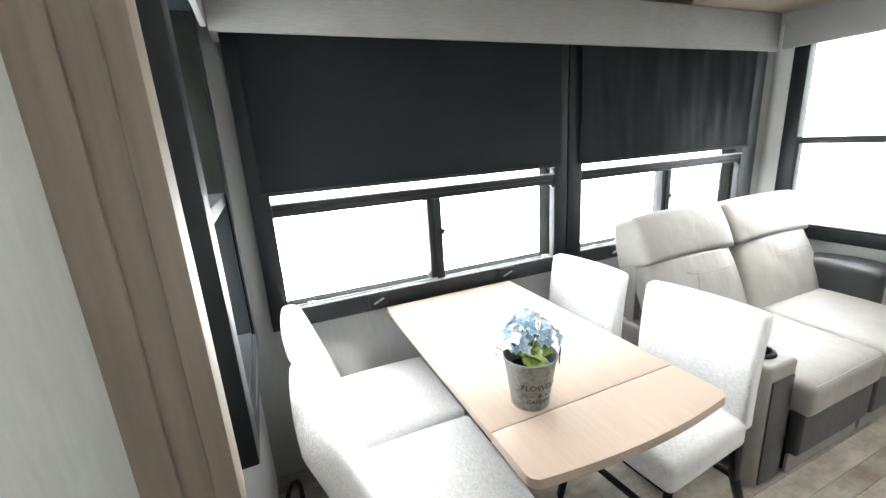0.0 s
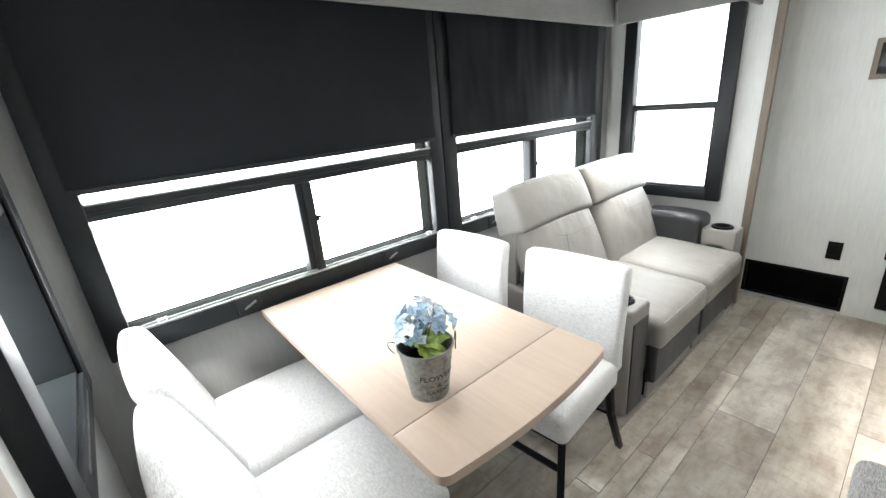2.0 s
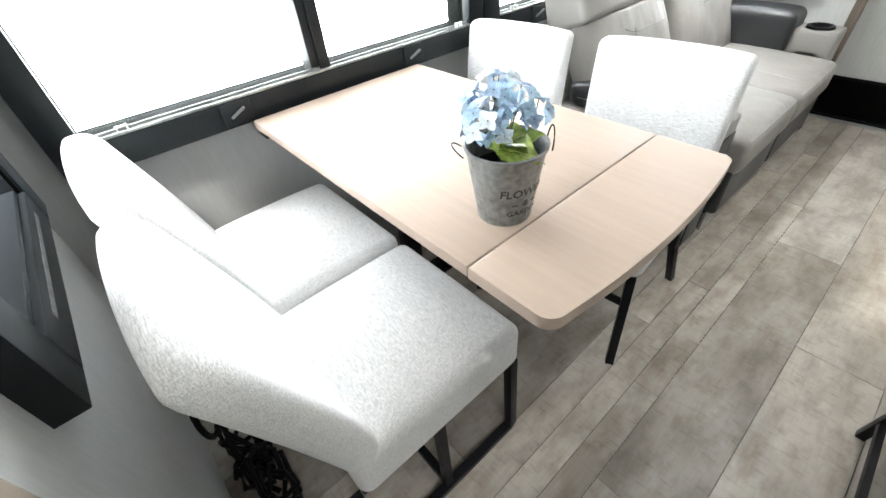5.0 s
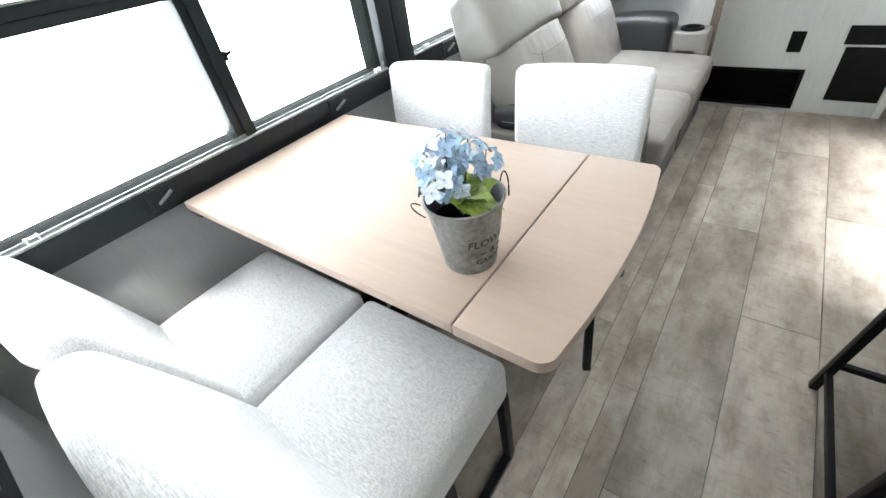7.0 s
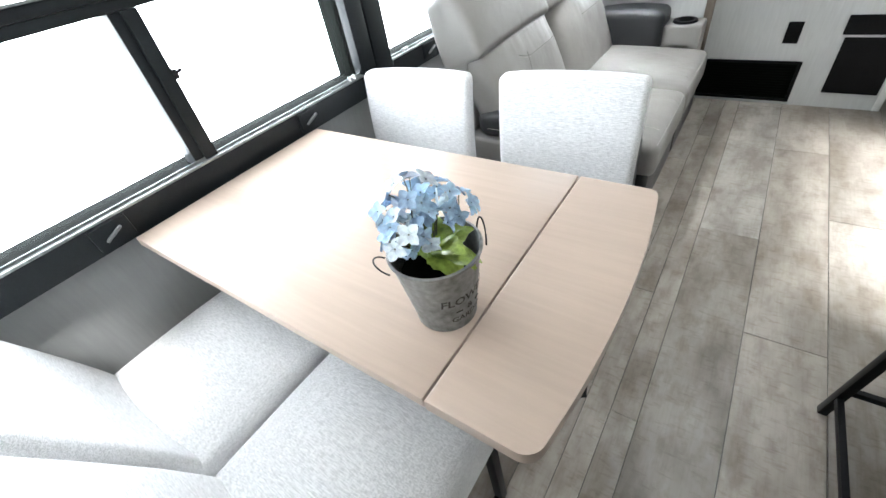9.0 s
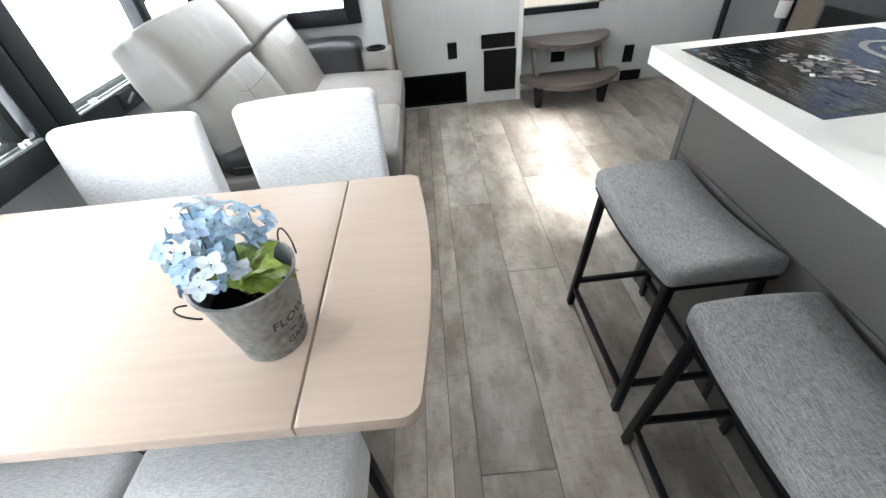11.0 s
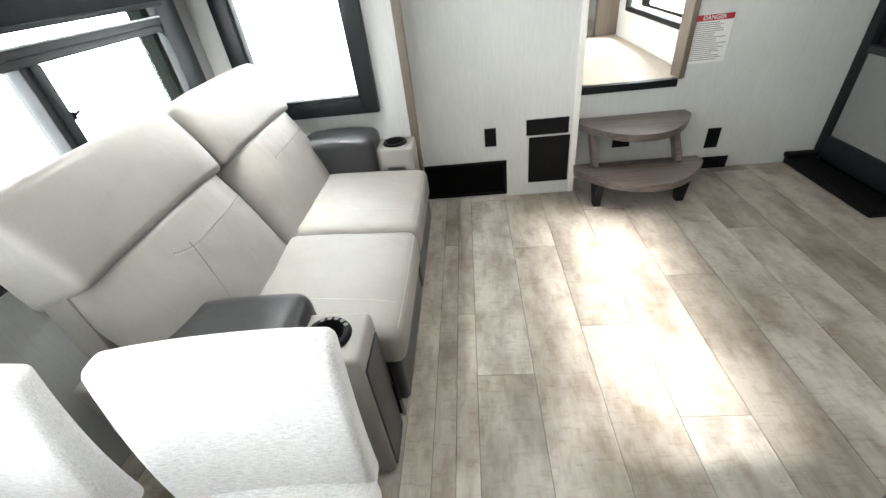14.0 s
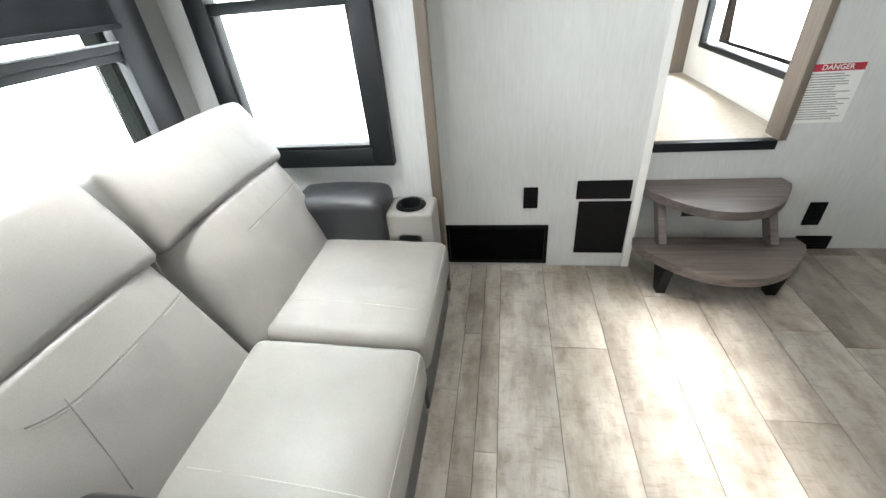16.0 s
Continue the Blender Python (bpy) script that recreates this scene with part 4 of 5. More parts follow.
def leaf_mesh(length, width, curl):
    bm = bmesh.new()
    n = 9
    rows = []
    for i in range(n + 1):
        u = i / n
        half = width / 2 * math.sin(math.pi * min(1, u * 0.97 + 0.03)) ** 0.75 * (1 - 0.25 * u)
        half += 0.0025 * (i % 2)
        z = curl * u * u
        rows.append([bm.verts.new((length * u, s * half, -z + abs(s) * half * 0.35 - (0.003 if i % 2 else 0) * abs(s))) for s in (-1, -0.5, 0, 0.5, 1)])
    for r, s in zip(rows, rows[1:]):
        for k in range(4):
            bm.faces.new((r[k], r[k + 1], s[k + 1], s[k]))
    data = bpy.data.meshes.new("leaf")
    bm.to_mesh(data)
    bm.free()
    data.materials.append(LEAF)
    data.shade_smooth()
    return data


leafs = [leaf_mesh(0.074, 0.06, 0.03), leaf_mesh(0.064, 0.054, 0.032)]
for k, (a, tilt, z, r) in enumerate(((-88, 2, 0.13, -0.004), (-100, -22, 0.136, 0.0), (-45, -16, 0.128, -0.01), (-20, -20, 0.132, -0.018), (25, -18, 0.13, -0.02), (-112, 12, 0.134, -0.006), (-65, 6, 0.122, -0.008),
                                     (70, 0, 0.12, 0.0))):
    ob = new("leaf", leafs[k % 2])
    ob.parent = pot
    ob.matrix_basis = pose(r * math.cos(radians(a)), r * math.sin(radians(a)), z, 0, 0, a) @ pose(0, 0, 0, (k % 3 - 1) * 15, -25 + tilt, 0)


def floret_mesh(material, size):
    bm = bmesh.new()
    for q in range(4):
        m = pose(0, 0, 0, 0, 0, q * 90 + 8) @ pose(0, 0, 0, 0, -18, 0)
        rows = []
        for i in range(9):
            u = i / 8
            half = size * 0.41 * math.sin(math.pi * (0.05 + 0.91 * u ** 1.1)) ** 0.8
            rows.append([bm.verts.new(m @ Vector((size * u, s * half, 0.003 * abs(s) - 0.004 * u * u))) for s in (-1, 0, 1)])
        for r, s in zip(rows, rows[1:]):
            for k in range(2):
                bm.faces.new((r[k], r[k + 1], s[k + 1], s[k]))
    petals = len(bm.faces)
    bmesh.ops.create_icosphere(bm, subdivisions=1, radius=0.0017, matrix=Matrix.Translation((0, 0, 0.001)))
    for f in list(bm.faces)[petals:]:
        f.material_index = 1
    data = bpy.data.meshes.new("floret")
    bm.to_mesh(data)
    bm.free()
    data.materials.append(material), data.materials.append(STEM)
    data.shade_smooth()
    return data


florets = [floret_mesh(PETAL, 0.0188), floret_mesh(PETAL2, 0.0195), floret_mesh(PETAL, 0.0168)]
rng = random.Random(11)
bm = bmesh.new()
heads = ((-0.034, 0.034, 0.172, 0.028, 8), (-0.016, 0.020, 0.186, 0.033, 10), (0.012, 0.034, 0.222, 0.032, 11), (0.038, 0.012, 0.197, 0.034, 11),
         (0.058, -0.012, 0.180, 0.024, 6), (0.006, 0.0, 0.176, 0.026, 5), (-0.018, 0.048, 0.2, 0.028, 7))
for hx, hy, hz, hr, count in heads:
    rod(bm, [(0, 0.005, 0.1), (hx * 0.5, hy * 0.5, 0.1 + (hz - 0.1) * 0.6), (hx, hy, hz - hr * 0.3)], 0.0016, 6)
    for k in range(count):
        z = 1 - 1.5 * (k + 0.5) / count
        a = k * 2.39996 + rng.random() * 0.5
        q = math.sqrt(max(0, 1 - z * z))
        d = Vector((q * math.cos(a), q * math.sin(a), z))
        p = Vector((hx, hy, hz)) + d * hr * rng.uniform(0.75, 1.15)
        ob = new("floret", florets[rng.randrange(3)])
        ob.parent = pot
        ob.matrix_basis = Matrix.Translation(p) @ (d + Vector((0, 0, 0.35))).to_track_quat("Z", "X").to_matrix().to_4x4() @ pose(0, 0, 0, 0, 0, rng.random() * 90)
        if k % 3 == 0:
            rod(bm, [(hx, hy, hz - hr * 0.6), tuple(p)], 0.0009, 5)
part("stems", bm, STEM, pot, "thin green stems")

# ---- loveseat ----
sofa = thing("loveseat", "pale grey leather power reclining loveseat with dark arm pads", "sofa", (2.62, 1.45, 0))
wpart("base", boxes((1.9, 3.36, 1.12, 1.86, 0.03, 0.30, 0.01)), DARK_LEATHER, sofa)


def wrinkle(p, amount=0.003, f=26.0):
    return amount * noise.noise(Vector((p.x * f * 0.5, p.y * f, p.z * f * 0.5)))


def crease(p, v):
    """Short gathers running up and down below a seam."""
    reach = math.exp(-max(0.0, 1.0 - v) / 0.16)
    return reach * (0.005 * noise.noise(Vector((p.x * 34, 3.1, p.z * 6))) + 0.0025 * noise.noise(Vector((p.x * 70, 1.7, p.z * 9))))


for k, (x0, x1) in enumerate(((2.047, 2.609), (2.621, 3.188))):
    bm = bmesh.new()

    def soft(p, x0=x0, x1=x1):
        u, v = abs(p.x) / ((x1 - x0) / 2), p.y / 0.26
        lift = 0.018 * (1 - u ** 2.5) * (1 - abs(v) ** 3) if p.z > 0 else 0
        return (p.x, p.y, p.z + lift + 0.01 * v * (p.z > 0) + wrinkle(p, 0.002))

    pillow(bm, (x1 - x0, 0.53, 0.165), 0.04, Matrix.Translation(((x0 + x1) / 2, 1.265, 0.385)), soft, 12)
    seat = wpart("seat_cushion", bm, LEATHER, sofa, smooth=60)
    bm = bmesh.new()
    rod(bm, [(x0 + 0.03 + (x1 - x0 - 0.06) * i / 12, 1.008 + 0.004 * abs(i / 6 - 1) ** 3, 0.447 + 0.004 * math.sin(math.pi * i / 12)) for i in range(13)], 0.0016, 6)
    wpart("seam", bm, THREAD, seat, "pale topstitching")
    bm = bmesh.new()
    rod(bm, [(x0 + 0.13 + 0.02 * i / 12, 1.03 + 0.44 * i / 12, 0.4635 + (0.018 * (1 - 0.53 ** 2.5) * (1 - abs((1.03 + 0.44 * i / 12 - 1.265) / 0.26) ** 3)) + 0.01 * (1.03 + 0.44 * i / 12 - 1.265) / 0.26 + 0.004) for i in range(13)], 0.0014, 6)
    wpart("seam", bm, THREAD, seat, "pale topstitching")
    bm = bmesh.new()
    pillow(bm, (x1 - x0 - 0.01, 0.05, 0.22), 0.018, Matrix.Translation(((x0 + x1) / 2, 1.045, 0.225)), None, 4)
    wpart("footrest", bm, DARK_LEATHER, sofa, "folded dark grey footrest")
    wpart("kick_panel", boxes((x0 + 0.01, x1 - 0.01, 1.05, 1.065, 0.02, 0.115, 0.003)), LEATHER, sofa)
    for bx in (x0 + 0.012, x1 - 0.03):
        bm = bmesh.new()
        pillow(bm, (0.02, 0.05, 0.15), 0.01, Matrix.Translation((bx + 0.008, 1.075, 0.10)), None, 3)
        wpart("footrest_bracket", bm, PLASTIC, sofa)

for k, (x0, x1) in enumerate(((1.887, 2.569), (2.581, 3.273))):
    cx, w = (x0 + x1) / 2, x1 - x0
    tilt = Matrix.Translation((cx, 1.640, 0.617)) @ pose(0, 0, 0, -24, 0, 0)
    bm = bmesh.new()

    def lumbar(p, w=w):
        u, v = p.x / (w / 2), (p.z + 0.26) / 0.46
        out = 0.034 * math.sin(0.8 * math.pi * min(1, max(0, v))) * (1 - abs(u) ** 4)
        return (p.x * (1 - 0.05 * v), p.y - (out if p.y < 0 else 0) + 0.02 * abs(u) ** 3 + wrinkle(p, 0.004, 20) + crease(p, v) + 0.06 * min(1.0, max(0.0, v - 0.95) / 0.08), p.z)

    pillow(bm, (w, 0.12, 0.50), 0.045, tilt, lumbar, 56)
    back = wpart("back_cushion", bm, LEATHER, sofa, smooth=60)
    bm = bmesh.new()
    pts = []
    for i in range(21):
        u = (-0.36 if k == 0 else -0.3) + (1.27 if k == 0 else 1.14) * i / 20
        v = 0.73 + (0.12 * max(0.0, (-0.02 - u) / 0.46) ** 2.2 if k == 0 else 0.0)
        out = 0.034 * math.sin(0.8 * math.pi * v) * (1 - abs(u) ** 4)
        pts.append(tuple(tilt @ Vector((u * w / 2 * (1 - 0.05 * v), -0.061 - out + 0.02 * abs(u) ** 3, -0.26 + 0.46 * v))))
    rod(bm, pts, 0.0015, 6)
    if k == 0:
        rod(bm, [tuple(tilt @ Vector((-0.155 * w / 2 * 0.97 - 0.007 * j, -0.0615 - 0.034 * math.sin(0.8 * math.pi * (0.72 - 0.055 * j)), -0.26 + 0.46 * (0.77 - 0.06 * j)))) for j in range(9)], 0.0013, 6)
    wpart("seam", bm, SEAM_LINE, back, "dark sewn fold")
    bm = bmesh.new()
    rod(bm, [(x, y - 0.0015, z - 0.006) for x, y, z in pts], 0.0013, 6)
    wpart("seam", bm, THREAD, back, "fine topstitching")
    head = Matrix.Translation((cx, 1.789, 0.894)) @ pose(0, 0, 0, -21, 0, 0)
    bm = bmesh.new()

    def roll(p, w=w):
        u, v = p.x / (w / 2), p.z / 0.135
        bulge = (0.034 * (1 - (0.85 * (v + 0.1)) ** 2) * (1 - abs(u) ** 6) if p.y < 0 else 0) + (0.012 * v if p.y > 0 else -0.012 * v)
        return (p.x * (1 - 0.03 * max(0, v)), p.y - bulge + wrinkle(p, 0.003, 11), p.z - 0.012 * abs(u) ** 4)

    pillow(bm, (w - 0.012, 0.17, 0.256), 0.026, head, roll, 56)
    rest = wpart("headrest", bm, LEATHER, sofa, smooth=60)
    bm = bmesh.new()
    rod(bm, [tuple(head @ Vector((-w / 2 + 0.04 + (w - 0.08) * i / 14, 0.015, 0.1265 - 0.012 * abs(i / 7 - 1) ** 4))) for i in range(15)], 0.0015, 6)
    wpart("seam", bm, THREAD, rest, "pale topstitching")
    wpart("back_panel", boxes((x0 + 0.01, x1 - 0.01, 1.62, 1.66, 0.3, 0.42), (x0 + 0.01, x1 - 0.01, 1.72, 1.8, 0.3, 0.85)), LEATHER, sofa)

for k, (x0, x1) in enumerate(((1.86, 2.037), (3.20, 3.372))):
    cx = (x0 + x1) / 2
    bm = bmesh.new()
    pillow(bm, (x1 - x0, 0.80, 0.46), 0.02, Matrix.Translation((cx, 1.49, 0.26)), lambda p: (p.x, p.y, p.z), 3)
    wpart("arm_body", bm, LEATHER, sofa)
    bm = bmesh.new()
    rings = []
    for inset, z in ((0.0, 0.025), (0.0, 0.549), (0.0025, 0.558), (0.007, 0.5635), (0.013, 0.565), (None, 0.565), (None, 0.5)):
        ring = []
        for q in range(64):
            a = 2 * math.pi * q / 64
            c, d = math.cos(a), math.sin(a)
            hx, hy = (x1 - x0) / 2 - (inset or 0), 0.1 - (inset or 0)
            r = 0.049 if inset is None else (abs(c / hx) ** 16 + abs(d / hy) ** 16) ** (-1 / 16)
            ring.append(bm.verts.new((cx + r * c, 1.162 + r * d, z)))
        rings.append(ring)
    for r, t in zip(rings, rings[1:]):
        for q in range(64):
            bm.faces.new((r[q], r[(q + 1) % 64], t[(q + 1) % 64], t[q]))
    console = wpart("console", bm, LEATHER, sofa)
    wpart("console_panel", boxes((x0 + 0.02, x1 - 0.02, 1.056, 1.064, 0.03, 0.5 if k == 0 else 0.3, 0.003)), DARK_LEATHER, console, "dark recessed front panel")
    bm = bmesh.new()
    lathe(bm, [(0.0005, -0.062), (0.038, -0.062), (0.0425, 0.004), (0.047, 0.011), (0.058, 0.010), (0.064, -0.001)], (cx, 1.162, 0.567), 48)
    cup = wpart("cup_holder", bm, PLASTIC, console, "black plastic cup holder")
    bm = bmesh.new()
    for q in range(5):
        a = radians(-60 + q * 22)
        lathe(bm, [(0.0005, 0.0016), (0.005, 0.0016), (0.0068, 0.0)], (cx + 0.0525 * math.cos(a), 1.162 + 0.0525 * math.sin(a), 0.5777), 10)
    wpart("button", bm, PRINT_DIM, cup, "small grey push buttons")
    bm = bmesh.new()

    def arm(p):
        v = (p.y + 0.19) / 0.38
        top = max(0.0, p.z) / (0.07 if k == 0 else 0.15)
        return (p.x, p.y, p.z + top * (0.012 * math.sin(math.pi * min(1.0, max(0.0, v))) - (0.03 * v if k == 0 else 0.012)))

    if k == 0:
        pillow(bm, (x1 - x0 + 0.05, 0.46, 0.14), 0.052, Matrix.Translation((cx + 0.03, 1.46, 0.553)), arm, 12)
    else:
        pillow(bm, (x1 - x0 + 0.05, 0.40, 0.30), 0.042, Matrix.Translation((cx - 0.02, 1.45, 0.502)), arm, 12)
    pad = wpart("arm_pad", bm, DARK_LEATHER, sofa, "dark grey leather arm pad", smooth=60)
    if k == 0:
        bm = bmesh.new()
        rod(bm, [(cx + 0.03 - (x1 - x0 + 0.05) / 2 - 0.0012, 1.27 + 0.36 * j / 12, 0.536) for j in range(13)], 0.0012, 6)
        wpart("seam", bm, THREAD, pad, "fine topstitching")

# ---- things on the front wall ----
vent = thing("floor_vent", "black return-air grille low on the wall", "vent", (XE, 0.83, 0.02))
wpart("frame", boxes((XE - 0.012, XE - 0.001, 0.553, 1.085, 0.02, 0.036, 0.002), (XE - 0.012, XE - 0.001, 0.553, 1.085, 0.239, 0.255, 0.002),
                     (XE - 0.012, XE - 0.001, 0.553, 0.57, 0.036, 0.239, 0.002), (XE - 0.012, XE - 0.001, 1.068, 1.085, 0.036, 0.239, 0.002)), PLASTIC, vent)
wpart("backing", boxes((XE - 0.003, XE - 0.001, 0.57, 1.068, 0.036, 0.239)), MATTE_BLACK, vent, smooth=0)
for k in range(13):
    bm = bmesh.new()
    bar(bm, (XE - 0.007, 0.57, 0.045 + 0.0155 * k), (XE - 0.007, 1.068, 0.045 + 0.0155 * k), 0.009, 0.002, up=(0.6, 0, 0.8))
    wpart("slat", bm, MATTE_BLACK, vent, smooth=0)


def outlet(x, y, z, w, h, label, group=""):
    ob = thing("outlet", label, "outlet", (x, y, z), group)
    part("plate", boxes((-0.006, -0.0008, -w / 2, w / 2, 0, h, 0.002)), PLASTIC, ob)
    part("socket", boxes((-0.0075, -0.006, -w * 0.25, w * 0.25, h * 0.14, h * 0.44, 0.001), (-0.0075, -0.006, -w * 0.25, w * 0.25, h * 0.56, h * 0.86, 0.001)), PLASTIC, ob)
    return ob


outlet(XE, 0.648, 0.352, 0.07, 0.114, "black duplex wall outlet", "wall outlets")
outlet(XH, -0.77, 0.145, 0.08, 0.13, "black wall switch plate low beside the steps", "wall outlets")
outlet(XH, -0.2, 0.2, 0.11, 0.08, "small black outlet behind the steps", "wall outlets")
hatch = thing("access_panel", "black two-part access panel on the wall", "panel", (XE, 0.3, 0.085))
bm = bmesh.new()
pillow(bm, (0.008, 0.25, 0.097), 0.004, Matrix.Translation((XE - 0.005, 0.308, 0.449)), None, 2)
wpart("upper_cover", bm, PLASTIC, hatch)
bm = bmesh.new()
pillow(bm, (0.008, 0.245, 0.30), 0.004, Matrix.Translation((XE - 0.005, 0.294, 0.238)), None, 2)
wpart("lower_cover", bm, PLASTIC, hatch)
low_vent = thing("floor_vent", "small black heating register at the floor", "vent", (XH, -0.81, 0.02))
wpart("frame", boxes((XH - 0.01, XH - 0.001, -0.90, -0.735, 0.002, 0.08, 0.003)), PLASTIC, low_vent)
for k in range(4):
    wpart("slat", boxes((XH - 0.013, XH - 0.01, -0.89, -0.745, 0.012 + k * 0.016, 0.021 + k * 0.016)), IRON, low_vent, smooth=0)
panel = thing("control_panel", "wall control screen in a tan frame", "screen", (XE, 0.55, 1.4))
wpart("frame", boxes((XE - 0.014, XE - 0.001, 0.40, 0.685, 1.395, 1.60, 0.006)), GREIGE, panel, "tan plastic frame")
wpart("screen", boxes((XE - 0.017, XE - 0.014, 0.425, 0.66, 1.42, 1.575, 0.001)), SCREEN, panel, "black glass screen")
sensor = thing("wall_sensor", "small white round wall sensor", "sensor", (XE, 0.56, 1.64))
bm = bmesh.new()
lathe(bm, [(0.0005, 0.018), (0.014, 0.016), (0.018, 0.0)], sides=20)
bmesh.ops.transform(bm, matrix=pose(0, 0, 0, 0, -90, 0), verts=bm.verts)
part("dome", bm, PAINT, sensor)
notice = thing("danger_notice", "white safety notice with a red heading on the wall", "sign", (XH, -0.6, 0.8))
wpart("sheet", boxes((XH - 0.002, XH - 0.0008, -0.705, -0.5, 0.675, 0.925)), PAPER, notice, smooth=0)
wpart("heading", boxes((XH - 0.0026, XH - 0.002, -0.703, -0.502, 0.893, 0.923)), RED, notice, "red heading bar", smooth=0)
lettering("DANGER", 0.03, PAPER, notice, pose(-0.0032, 0.0, 0.108, 90, 0, -90))
rng = random.Random(3)
bm = bmesh.new()
for k in range(19):
    z = 0.88 - 0.0105 * k
    box(bm, XH - 0.0026, XH - 0.002, -0.515 - rng.uniform(0.1, 0.178), -0.51, z, z + 0.0045)
tagged(wpart("small_print", bm, PRINT_GREY, notice, smooth=0), kind="stuff")

# ---- steps up to the deck ----
steps = thing("entry_steps", "two-tread wood-look steps on black tapered feet", "steps", (3.6, -0.22, 0))
for zt, xb, xf, y0, y1 in ((0.415, XH - 0.004, 3.475, 0.115, -0.565), (0.195, 3.63, 3.295, 0.15, -0.60)):
    out = [(xb, y0 - 0.01), (xb, y1 + 0.01)]
    mid, half = (y0 + y1) / 2, (y0 - y1) / 2
    for k in range(23):
        u = -1 + 2 * k / 22
        drop = (1 - abs(u) ** 2.3)
        out.append((xb - 0.07 - (xb - 0.07 - xf) * drop, mid + half * u))
    bm = bmesh.new()
    prism(bm, out, zt - 0.042, zt, 0.008)
    wpart("tread", bm, TREAD, steps)
for y in (0.03, -0.45):
    bm = bmesh.new()
    prism(bm, [(3.43, 0.0), (3.475, 0.0), (3.55, 0.153), (3.40, 0.153)], -0.02, 0.02, m=Matrix.Translation((0, y, 0)) @ pose(0, 0, 0, 90, 0, 0))
    wpart("foot", bm, IRON, steps, "black tapered foot")
    bm = bmesh.new()
    bar(bm, (3.56, y, 0.195), (3.70, y, 0.373), 0.035, 0.06, bevel=0.002)
    wpart("stringer", bm, TREAD, steps)

# ---- upper deck seen through the doorway ----
fixed("deck_floor", boxes((XH + 0.03, 7.0, -0.6, 0.9, 0.5, 0.592)), DECK, "pale wood-look vinyl floor of the upper deck", "floor", 0)
fixed("sill", boxes((XH - 0.006, XH + 0.04, -0.475, 0.115, 0.556, 0.6, 0.002)), BLACK, "black metal edge of the raised doorway", "trim")
fixed("trim", boxes((XH - 0.012, XH + 0.112, -0.505, -0.473, 0.6, 2.12, 0.003)), GREIGE, "greige wood casing of the raised doorway", "trim")
fixed("wall_deck_right", pierced(XH + 0.1, 7.0, 0.5, 2.45, [(4.08, 5.16, 0.83, 1.7)], lambda a, b, c, d: (a, b, -0.68, -0.58, c, d)), PAINT, "white wall of the upper deck", "wall", 0)
fixed("wall_deck_left", boxes((XE + 0.32, 7.0, 0.3, 0.4, 0.5, 2.45)), WALLPAPER, "pale wall of the upper deck", "wall", 0)
fixed("ceiling_deck", boxes((XH + 0.1, 7.1, -0.7, 0.9, 2.4, 2.46)), CREAM, "cream ceiling of the upper deck", "ceiling", 0)
fixed("wall_deck_end", pierced(-0.58, 0.3, 0.5, 2.45, [(-0.40, 0.2, 0.592, 2.2)], lambda a, b, c, d: (5.4, 5.48, a, b, c, d)), GREIGE, "greige wood wall with a doorway", "wall", 0)
# Charcoal colour stands in for the unlit upper room.
fixed("wall_bedroom", boxes((7.0, 7.1, -0.7, 0.9, 0.5, 2.45)), CHARCOAL, "far wall of the upper room, charcoal for the dark in there", "wall", 0)
window = tagged(new("window_5"), "black framed window of the upper deck", "window", kind="structure")
window.matrix_basis = pose(4.62, -0.58, 0.8)
wpart("frame", boxes((4.06, 5.18, -0.6, -0.56, 0.805, 0.84, 0.003), (4.06, 4.095, -0.6, -0.56, 0.84, 1.70, 0.003), (5.145, 5.18, -0.6, -0.56, 0.84, 1.70, 0.003), (4.06, 5.18, -0.6, -0.56, 1.7, 1.735, 0.003)), BLACK, window)
pane = wpart("pane", pane_bm(4.09, 5.15, -0.62, -0.616, 0.835, 1.705), GLASS, window, smooth=0)
pane.visible_shadow = False
wpart("hinge", boxes((5.385, 5.4, -0.47, -0.44, 1.0, 1.1, 0.002)), IRON, window)

# ---- entry door, post, kitchen run ----
# Added block that stops light leaking in below the door.
fixed("door_threshold", boxes((3.10, XH - 0.002, -1.62, -1.48, 0.0005, 0.075, 0.003)), PLASTIC, "black filler added under the entry door against a light leak", "trim")
door = tagged(new("door_1"), "black framed entry door with grey lower panel", "door", kind="structure")
door.matrix_basis = pose(3.47, -1.5, 0)
wpart("frame", boxes((3.145, 3.20, -1.475, -1.422, 0.05, 2.0, 0.004), (3.765, 3.825, -1.475, -1.422, 0.05, 2.0, 0.004), (3.20, 3.765, -1.475, -1.422, 0.05, 0.19, 0.004),
                     (3.20, 3.765, -1.475, -1.422, 0.66, 0.70, 0.004), (3.20, 3.765, -1.475, -1.422, 1.9, 2.0, 0.004)), BLACK, door)
wpart("lower_panel", boxes((3.20, 3.765, -1.465, -1.44, 0.19, 0.66)), DOOR_GREY, door, "smooth grey panel", smooth=0)
wpart("glazing", boxes((3.20, 3.765, -1.465, -1.455, 0.70, 1.9)), SCREEN, door, "dark door glass", smooth=0)
wpart("paper", boxes((3.21, 3.42, -1.453, -1.451, 0.705, 1.02)), PAPER, door, "white paper taped to the glass", smooth=0)
wpart("handle", boxes((3.155, 3.185, -1.42, -1.39, 0.95, 1.05, 0.004)), IRON, door)
fixed("threshold", boxes((3.12, XH - 0.001, -1.42, -1.262, 0.001, 0.045, 0.008), (XH - 0.06, XH - 0.001, -1.42, -1.25, 0.045, 0.075, 0.006)), PLASTIC, "black entry threshold", "threshold")
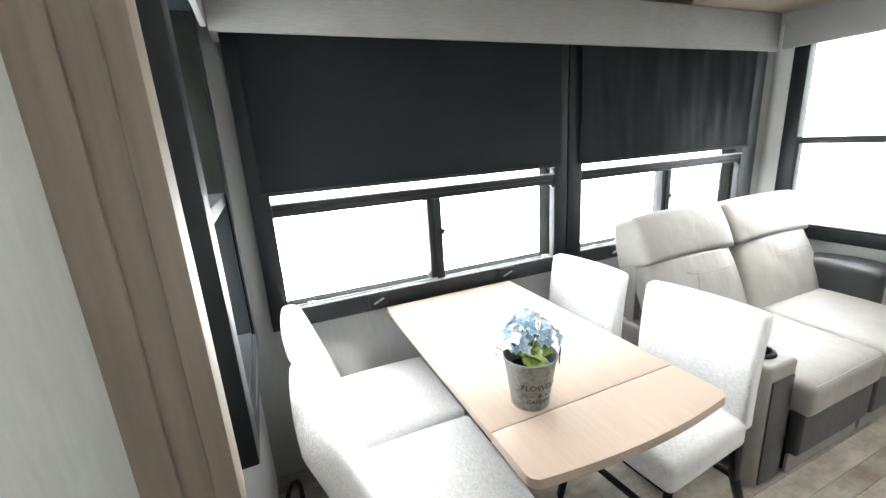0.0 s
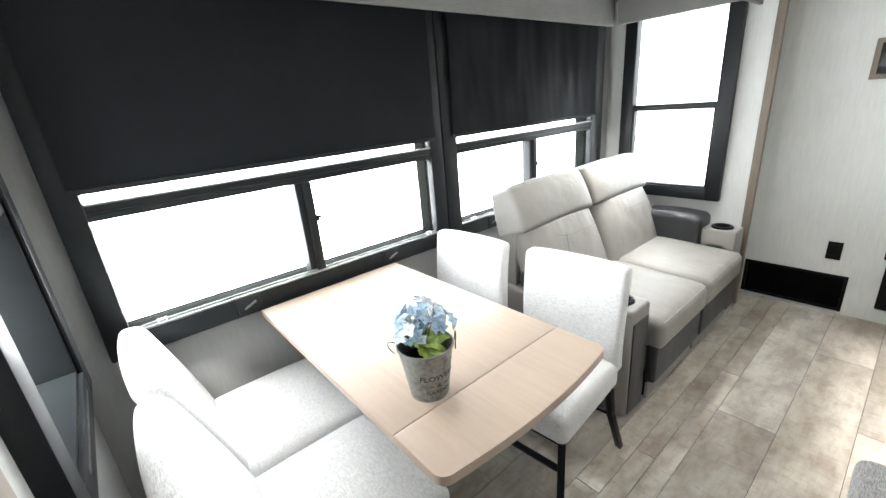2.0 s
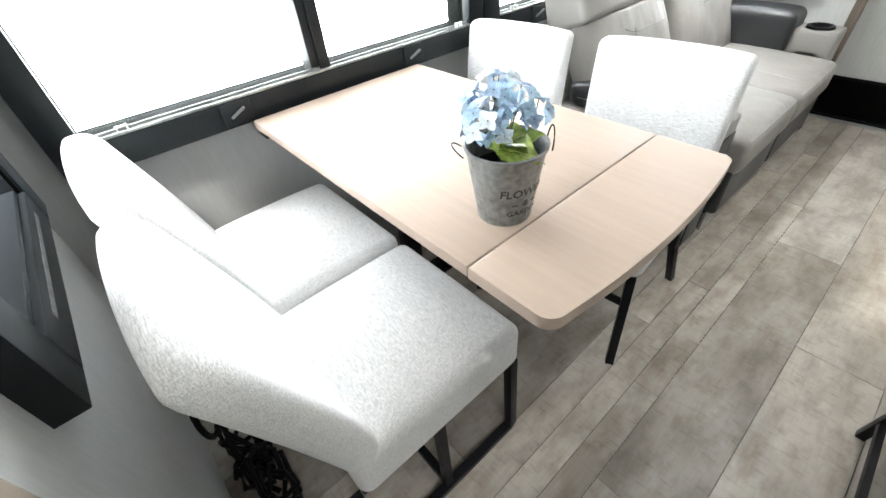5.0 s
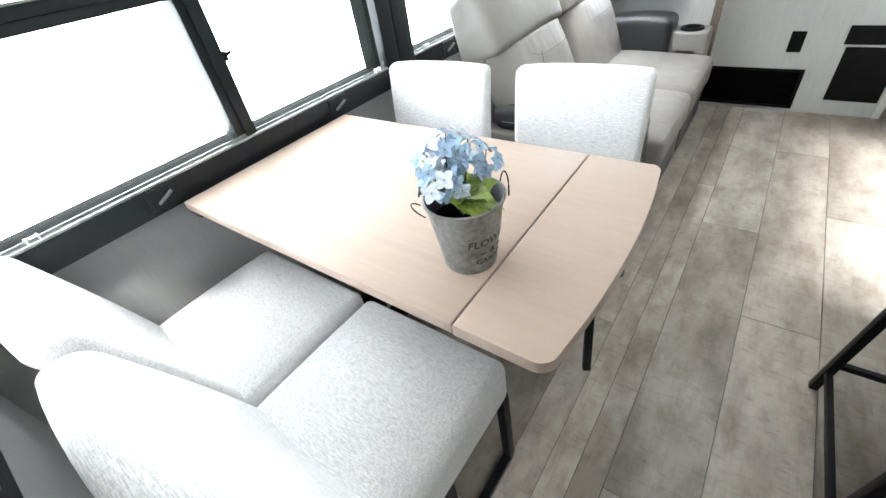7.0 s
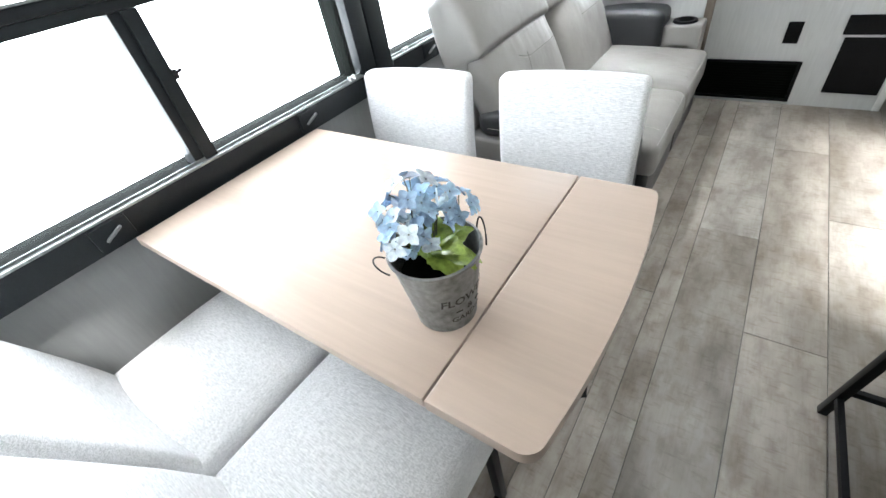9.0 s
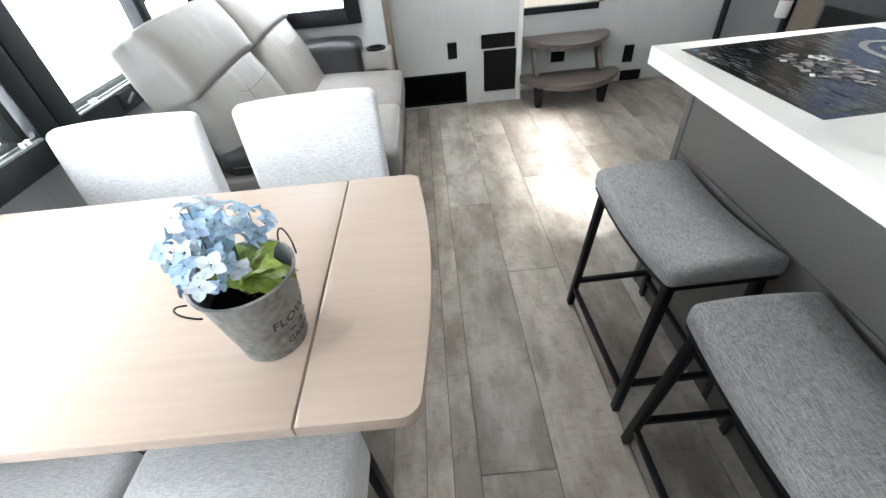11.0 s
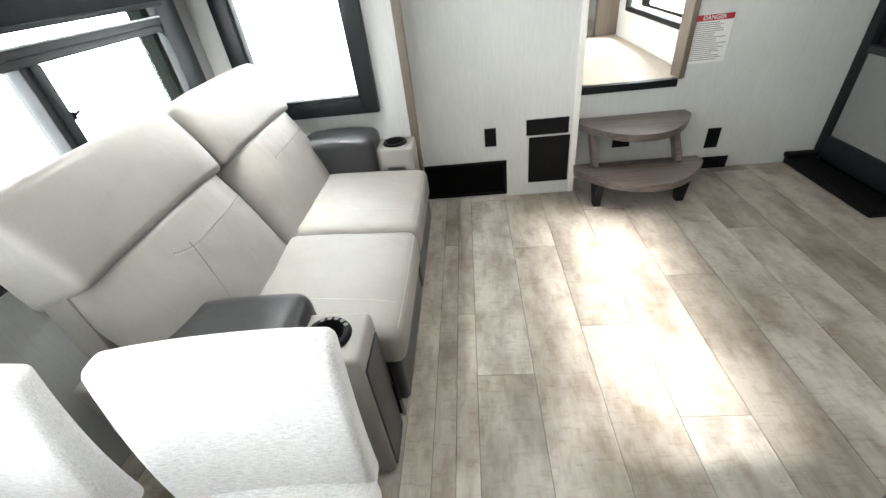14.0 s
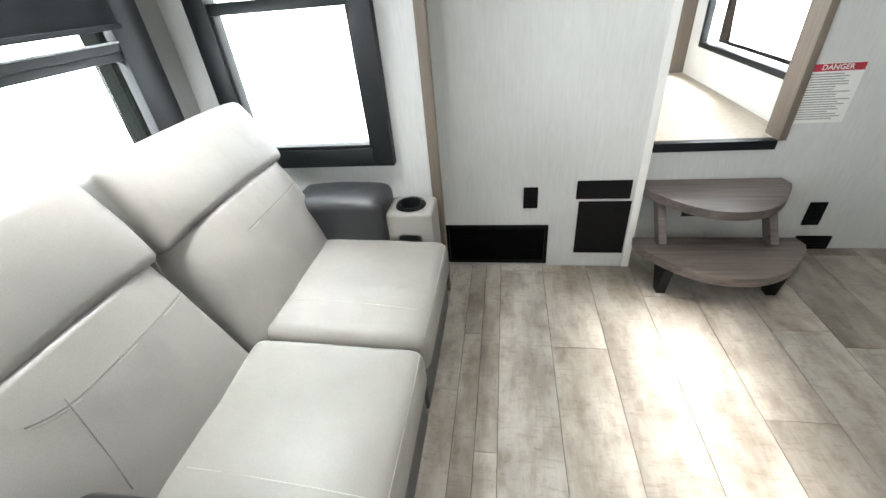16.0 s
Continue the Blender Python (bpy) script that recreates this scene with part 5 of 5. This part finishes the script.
fixed("post", boxes((2.88, 3.10, -1.5, -1.40, 0, 2.4, 0.004)), GREIGE, "greige wood post beside the entry door", "post")
bottle = thing("fire_extinguisher", "white fire extinguisher with red label on the post", "extinguisher", (3.15, -1.375, 0.545))
bm = bmesh.new()
lathe(bm, [(0.001, 0.0), (0.03, 0.0), (0.036, 0.008), (0.037, 0.2), (0.032, 0.23), (0.018, 0.25), (0.015, 0.262), (0.001, 0.262)], sides=28)
part("cylinder", bm, PAINT, bottle, "white cylinder")
bm = bmesh.new()
lathe(bm, [(0.0378, 0.095), (0.0378, 0.165)], sides=28)
part("label", bm, RED, bottle, "red wrap label")
bm = bmesh.new()
box(bm, -0.016, 0.016, -0.016, 0.016, 0.262, 0.29, 0.003)
bar(bm, (-0.01, 0, 0.295), (0.05, 0, 0.315), 0.016, 0.008)
part("valve", bm, PLASTIC, bottle)
bm = bmesh.new()
rod(bm, [(0.016, 0, 0.27), (0.04, 0.005, 0.26), (0.052, 0.005, 0.22), (0.047, 0.005, 0.16)], 0.007, 8)
part("hose", bm, PLASTIC, bottle)
bm = bmesh.new()
lathe(bm, [(0.039, 0.185), (0.039, 0.2)], sides=28)
box(bm, -0.045, -0.036, -0.012, 0.012, 0.1, 0.25)
part("strap", bm, PLASTIC, bottle)

run = thing("kitchen_cabinet", "charcoal cabinet run with a black glass front", "cabinet", (1.2, -1.6, 0))
wpart("body", boxes((-1.6, 2.88, -1.9, -1.38, 0.08, 0.858)), CHARCOAL, run, smooth=0)
wpart("fascia", boxes((-1.6, 2.87, -1.38, -1.362, 0.672, 0.856, 0.003)), CHARCOAL, run)
wpart("plinth", boxes((-1.6, 2.88, -1.86, -1.42, 0.0, 0.08)), PLASTIC, run, smooth=0)
wpart("glass_front", boxes((1.55, 2.85, -1.38, -1.366, 0.11, 0.66, 0.003)), SCREEN, run, "black fireplace glass")
for k in range(3):
    wpart("drawer_front", boxes((-1.55 + k * 1.02, -0.56 + k * 1.02, -1.38, -1.364, 0.11, 0.66, 0.003)), CHARCOAL, run)
counter = thing("worktop", "white solid-surface kitchen worktop on the cabinet run", "worktop", (1.2, -1.6, 0.86))
wpart("slab", boxes((-1.6, 2.888, -1.9, -1.33, 0.862, 0.905, 0.004)), QUARTZ, counter)

# ---- floor: joints below, planks on top ----
floor = fixed("floor", boxes((-1.75, XH, -1.95, YW, -0.06, -0.0035)), SEAM, "grey weathered wood-look vinyl plank floor", "floor", 0)
rows = [(-1.936, 1.2), (-1.708, 0.7), (-1.48, 1.9), (-1.252, 1.1), (-1.024, 2.4), (-0.796, 1.75), (-0.568, 3.2), (-0.34, 2.76), (-0.112, 2.038), (0.116, 2.467), (0.344, 1.69), (0.572, 2.23),
        (0.793, 1.2), (0.872, 1.75), (0.95, 2.81), (1.05, 2.0), (1.278, 1.2), (1.506, 2.4), (1.734, 1.7), (1.962, 1.1), (YW, 0)]
LONG, GAP = 1.365, 0.0012
for (y0, joint), (y1, _) in zip(rows, rows[1:]):
    x = joint - LONG * math.ceil((joint + 1.75) / LONG)
    while x < XH:
        a, b = max(x, -1.75), min(x + LONG, XH)
        if b - a > 0.02:
            bm = one_box(a + GAP, b - GAP, y0 + GAP, y1 - GAP, -0.0035, 0.0)
            part("plank", bm, VINYL, floor, smooth=0)
        x += LONG
